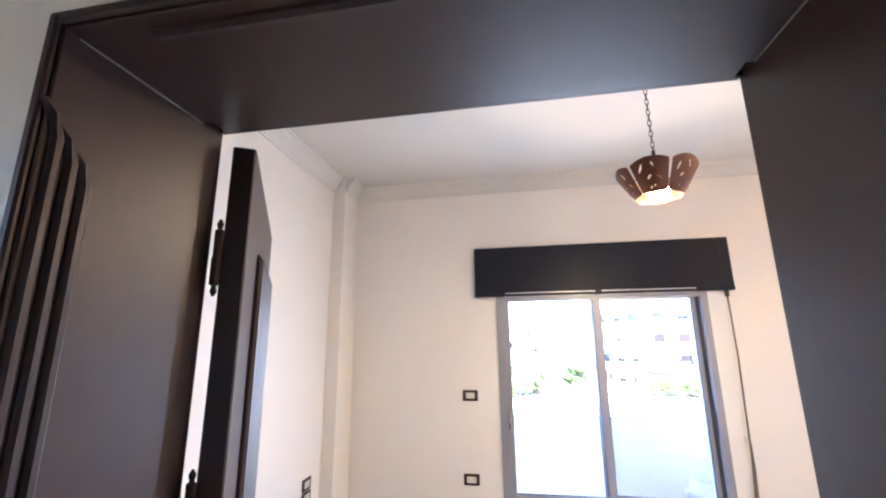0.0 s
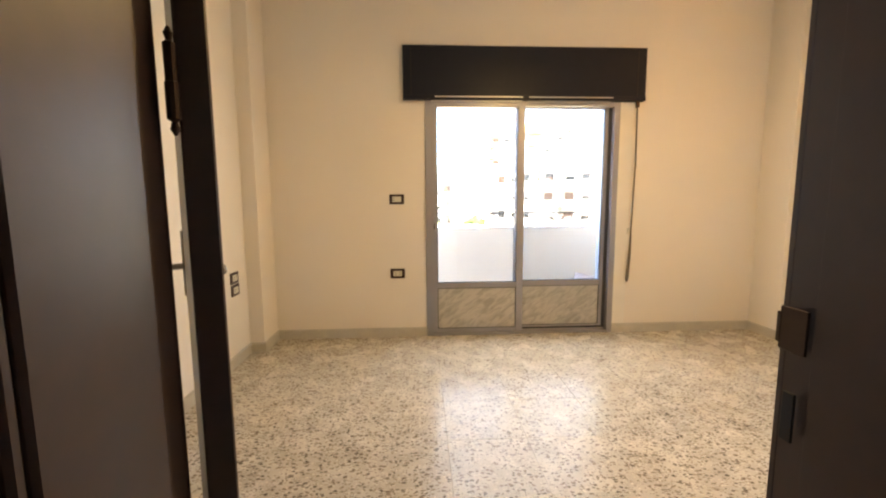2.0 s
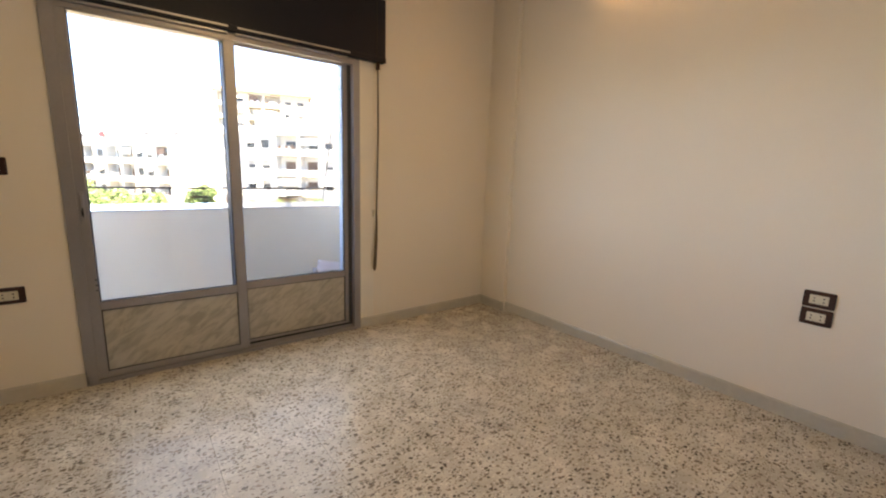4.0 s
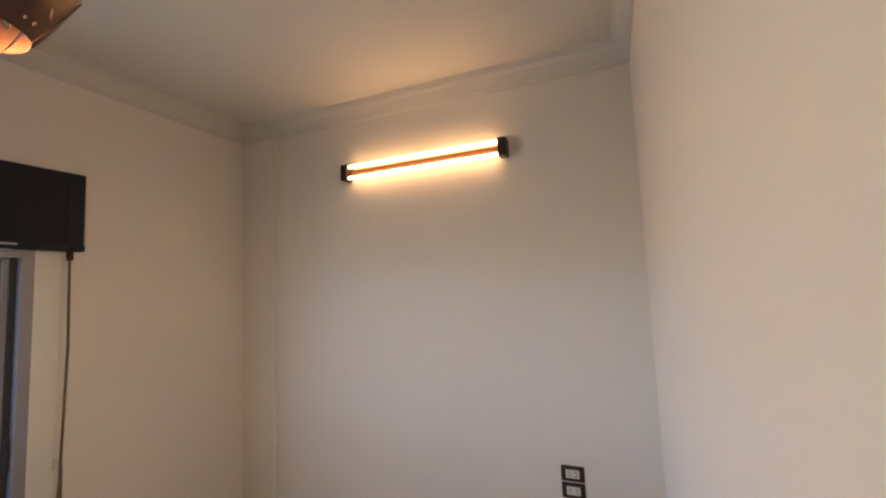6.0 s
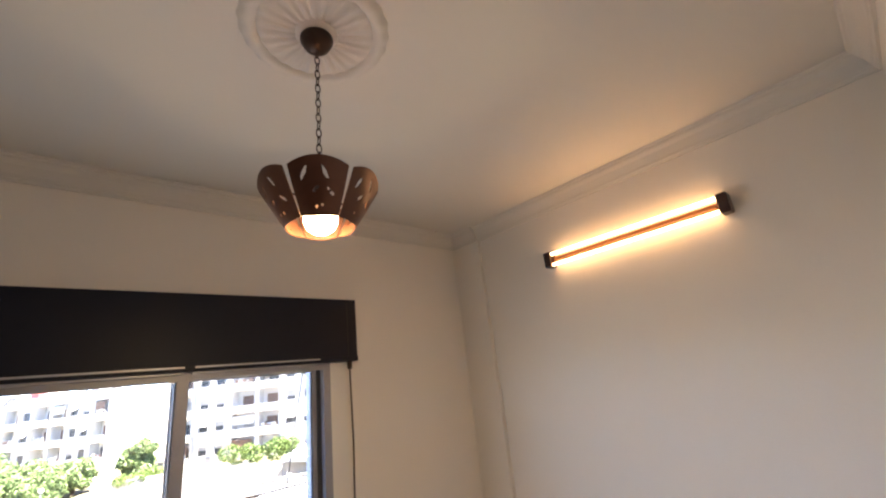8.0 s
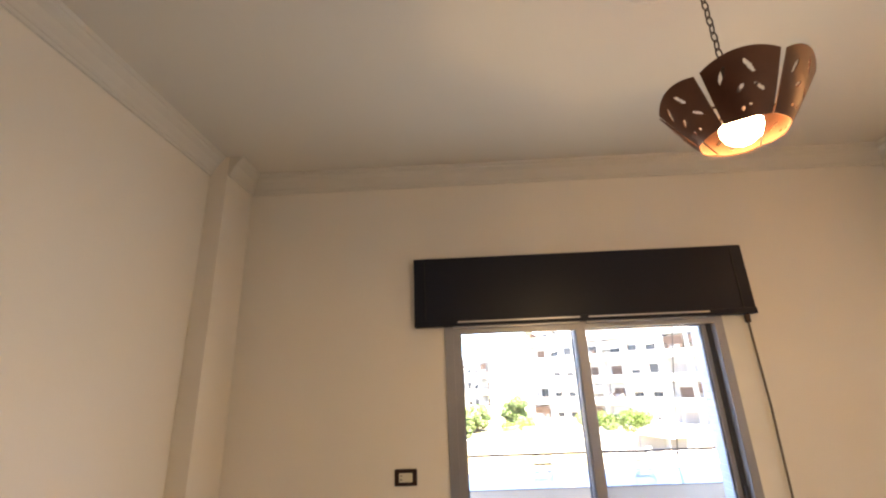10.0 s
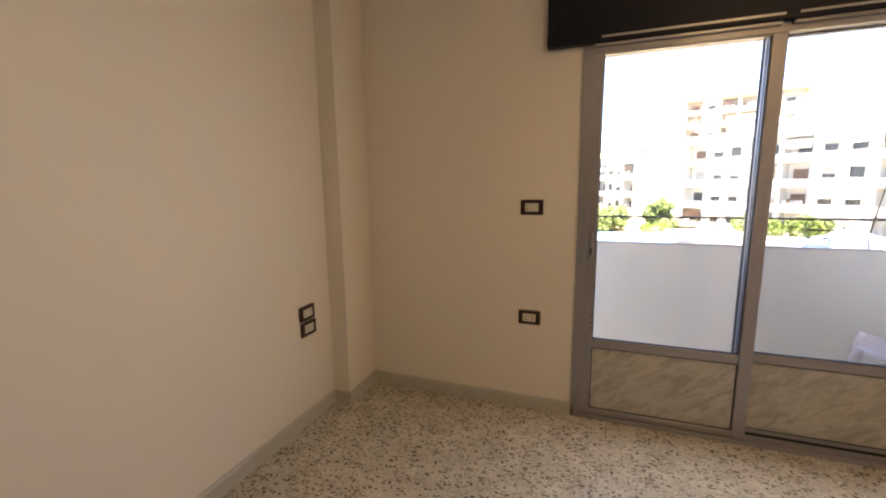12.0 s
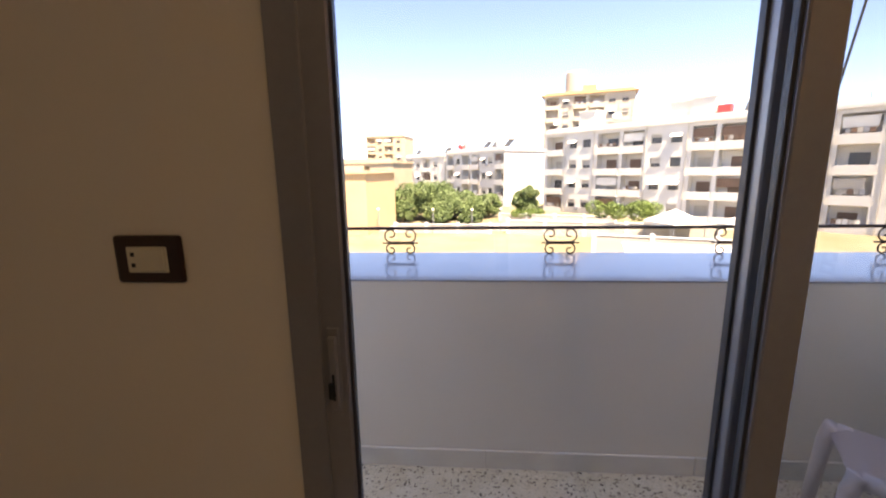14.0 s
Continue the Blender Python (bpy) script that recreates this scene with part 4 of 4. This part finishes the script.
for i, (x, y, h, r) in enumerate(((-11.2, 62, 5.6, 2.6), (-8.4, 60, 6.4, 3.0), (-5.8, 63, 6.0, 2.7), (-3.6, 60, 4.8, 2.3), (-1.2, 61, 4.4, 2.2), (1.0, 62, 4.6, 2.1), (2.6, 64, 4.2, 1.8), (7.9, 62, 4.4, 1.7), (-13.5, 68, 5.2, 2.6), (-7, 72, 6.6, 3.0), (-9.8, 57, 3.6, 2.0), (-4.6, 56.5, 3.2, 1.9), (0.0, 57, 3.0, 1.8), (-10.2, 70, 6.2, 2.8), (-2.2, 66, 5.2, 2.4))):
    tree(x, y, h * (1.1 if x > 5 else 0.80), r * (1.2 if x > 5 else 1.15), 20 + i)


def hedge(x0, y0, x1, y1, z, h, w, seed, label):
    rnd = random.Random(seed)
    n = int(math.hypot(x1 - x0, y1 - y0) / 0.8) + 2
    blobs = [(x0 + (x1 - x0) * i / n + rnd.uniform(-w, w) * 0.4, y0 + (y1 - y0) * i / n + rnd.uniform(-w, w) * 0.4, z + h * rnd.uniform(0.35, 0.75), h * rnd.uniform(0.4, 0.6)) for i in range(n + 1)]
    return tagged(crown("hedge", blobs, 500 * n, 0.14, M_LEAF2, None, seed), label, "hedge")


hedge(13.2, 44.5, 19.0, 43.0, -4.0, 1.7, 1.2, 5, "bright green clipped hedge over the boundary wall")
hedge(6.0, 57, 9.6, 56, GZ + 0.4, 1.4, 1.0, 6, "green shrubs along the lane")
hedge(7.9, 19.2, 9.6, 18.6, GZ + 1.2, 1.3, 0.9, 7, "green shrub beside the low hut")

gnd = boxes((-1500, 1500, 1.6, 3000, GZ - 0.5, GZ), (-1500, -14, -1500, 1.6, GZ - 0.5, GZ), (14, 1500, -1500, 1.6, GZ - 0.5, GZ), (-14, 14, -1500, 1.6, GZ - 0.5, GZ))
structure("ground", gnd, M_DIRT, "dry pale earth of the empty lot", "ground")
structure("road", boxes((-30, 40, 48.5, 55.5, GZ, GZ + 0.03)), M_ROAD, "pale concrete lane behind the lot", "road")


def lot_wall(p0, p1, z0, h, name="boundary_wall"):
    L = math.hypot(p1[0] - p0[0], p1[1] - p0[1])
    t = thing(name, pose(p0[0], p0[1], z0, 0, 0, math.degrees(math.atan2(p1[1] - p0[1], p1[0] - p0[0]))), "pale rendered boundary wall round the lot", "wall", "boundary walls")
    part("wall", boxes((0, L, 0, 0.2, 0, h)), M_LOTW, t)
    part("cap", boxes((-0.03, L + 0.03, -0.05, 0.25, h, h + 0.07)), M_FAC, t)
    n = max(2, int(L / 3.5))
    for k in range(n + 1):
        part("pier", boxes((L * k / n - 0.17, L * k / n + 0.17, -0.08, 0.28, 0, h + 0.25), bevel=0.02), M_FAC, t)
    return t


lot_wall((-9, 47.5), (2.2, 46.5), GZ, 1.0)
lot_wall((4.2, 46.5), (24, 40.5), GZ, 1.5)
lot_wall((4.0, 57.5), (18, 52), GZ, 1.1)
lot_wall((10, 33), (22, 29), GZ, 1.9)


def hut():
    t = thing("low_hut", pose(9.5, 24.0, GZ, 0, 0, -16), "low white flat-roofed hut in the lot", "hut")
    part("wall", boxes((0, 9, 0, 4, 0, 2.0)), M_LOTW, t)
    part("roof", boxes((-0.2, 9.2, -0.2, 4.2, 2.0, 2.2), bevel=0.02), M_FAC, t)
    part("door", boxes((1.2, 2.1, -0.03, 0.02, 0, 1.8)), M_DOORW, t)
    part("window", boxes((4, 5.2, -0.03, 0.02, 0.8, 1.5)), M_WIN, t)
    return t


hut()


def canopy_tent(x, y, z, w, h):
    bm = bmesh.new()
    a = [bm.verts.new(p) for p in ((-w, -w, 0), (w, -w, 0), (w, w, 0), (-w, w, 0))]
    tip = bm.verts.new((0, 0, h))
    low = [bm.verts.new((v.co.x, v.co.y, -0.35)) for v in a]
    for i in range(4):
        bm.faces.new((a[i], a[(i + 1) % 4], tip))
        bm.faces.new((a[i], a[(i + 1) % 4], low[(i + 1) % 4], low[i]))
    t = thing("garden_canopy", pose(x, y, z, 0, 0, 20), "white peaked garden canopy by the apartment block", "canopy", "canopies")
    part("sheet", bm, M_AWN, t)
    for sx in (-1, 1):
        for sy in (-1, 1):
            part("pole", boxes((sx * w * 0.97 - 0.04, sx * w * 0.97 + 0.04, sy * w * 0.97 - 0.04, sy * w * 0.97 + 0.04, GZ - z, 0)), M_GREY, t)


canopy_tent(19.8, 40.8, -3.9, 1.9, 1.2)
canopy_tent(25.0, 37.0, -3.7, 2.1, 1.2)
for i, (x, y) in enumerate(((-4.4, 46.8), (0.1, 46), (3.4, 47), (-11, 47.6))):
    t = thing("garden_lamp", pose(x, y, GZ), "white globe lamp on a short post", "street lamp", "globe lamps")
    part("post", tube([(0, 0, 0), (0, 0, 2.6)], 0.05, 8), M_GREY, t)
    part("globe", lathe([(0, 0), (0.12, 0.05), (0.17, 0.17), (0.12, 0.29), (0, 0.34)], 12), M_AWN, t, smooth=True).matrix_local = pose(0, 0, 2.6)

t = thing("overhead_cable", pose(1.98, 1.61, 0.89), "black cable rising from the parapet", "cable")
part("cable", tube([(0, 0, 0), (0.10, 0.01, 0.65), (0.23, 0.02, 1.4), (0.55, 0.05, 3.2)], 0.006, 6), M_BLACK, t)


def draped_cloth():
    bm = bmesh.new()
    nx, nz = 24, 10
    g = []
    for i in range(nx + 1):
        row = []
        for j in range(nz + 1):
            u, a = i / nx, math.pi * (j / nz) * 1.15 - 0.2
            r = 0.05 + 0.012 * math.sin(9 * u) + 0.012 * math.sin(5 * a + 7 * u)
            r *= min(1, 0.25 + 5 * u)
            row.append(bm.verts.new((0.42 * u, r * 1.25 * math.cos(a), r * 1.3 * math.sin(a) - 0.12 * u * (1 if j in (0, nz) else 0) - 0.02 * u)))
        g.append(row)
    for i in range(nx):
        for j in range(nz):
            bm.faces.new((g[i][j], g[i][j + 1], g[i + 1][j + 1], g[i + 1][j]))
    bmesh.ops.solidify(bm, geom=bm.faces[:], thickness=0.006)
    ob = part("cloth", bm, mat("beige cotton", (0.55, 0.49, 0.41), 0.9, blotch=0.2, bscale=8, grain=0.2, scale=200), None, smooth=True)
    ob.location = (2.47, 1.57, 1.035)
    return tagged(ob, "beige cloth draped over the balcony handrail", "cloth")


draped_cloth()

# floors
fl = structure("floor", boxes((XL, XR, YC, 0.0, -0.2, -0.022)), M_GROUT, "cream terrazzo tile floor", "floor")
structure("floor_hall", boxes((-2.3, 3.13, -6.2, YC, -0.2, 0.0)), M_TERR, "cream terrazzo hall floor", "floor")
structure("floor_balcony", boxes((-2.4, 3.6, 0.24, 1.02, -0.022, -0.004)), M_TERRB, "cream terrazzo balcony floor", "floor")
TILE = 0.40
tile_mesh = {}
x = 0.067 - 4 * TILE
while x < XR:
    y = -1.615 - 4 * TILE
    while y < 0.0:
        x0, x1, y0, y1 = max(x, XL), min(x + TILE, XR), max(y, YC), min(y + TILE, 0.0)
        if x1 - x0 > 0.01 and y1 - y0 > 0.01:
            key = (round(x1 - x0, 3), round(y1 - y0, 3))
            if key not in tile_mesh:
                bm = boxes((0.0004, key[0] - 0.0004, 0.0004, key[1] - 0.0004, -0.022, 0.0), bevel=0.0005)
                me = bpy.data.meshes.new("tile")
                bm.to_mesh(me)
                bm.free()
                me.materials.append(M_TERR)
                tile_mesh[key] = me
            ob = new("tile", tile_mesh[key])
            ob.location = (x0, y0, 0)
            ob.parent = fl
        y += TILE
    x += TILE
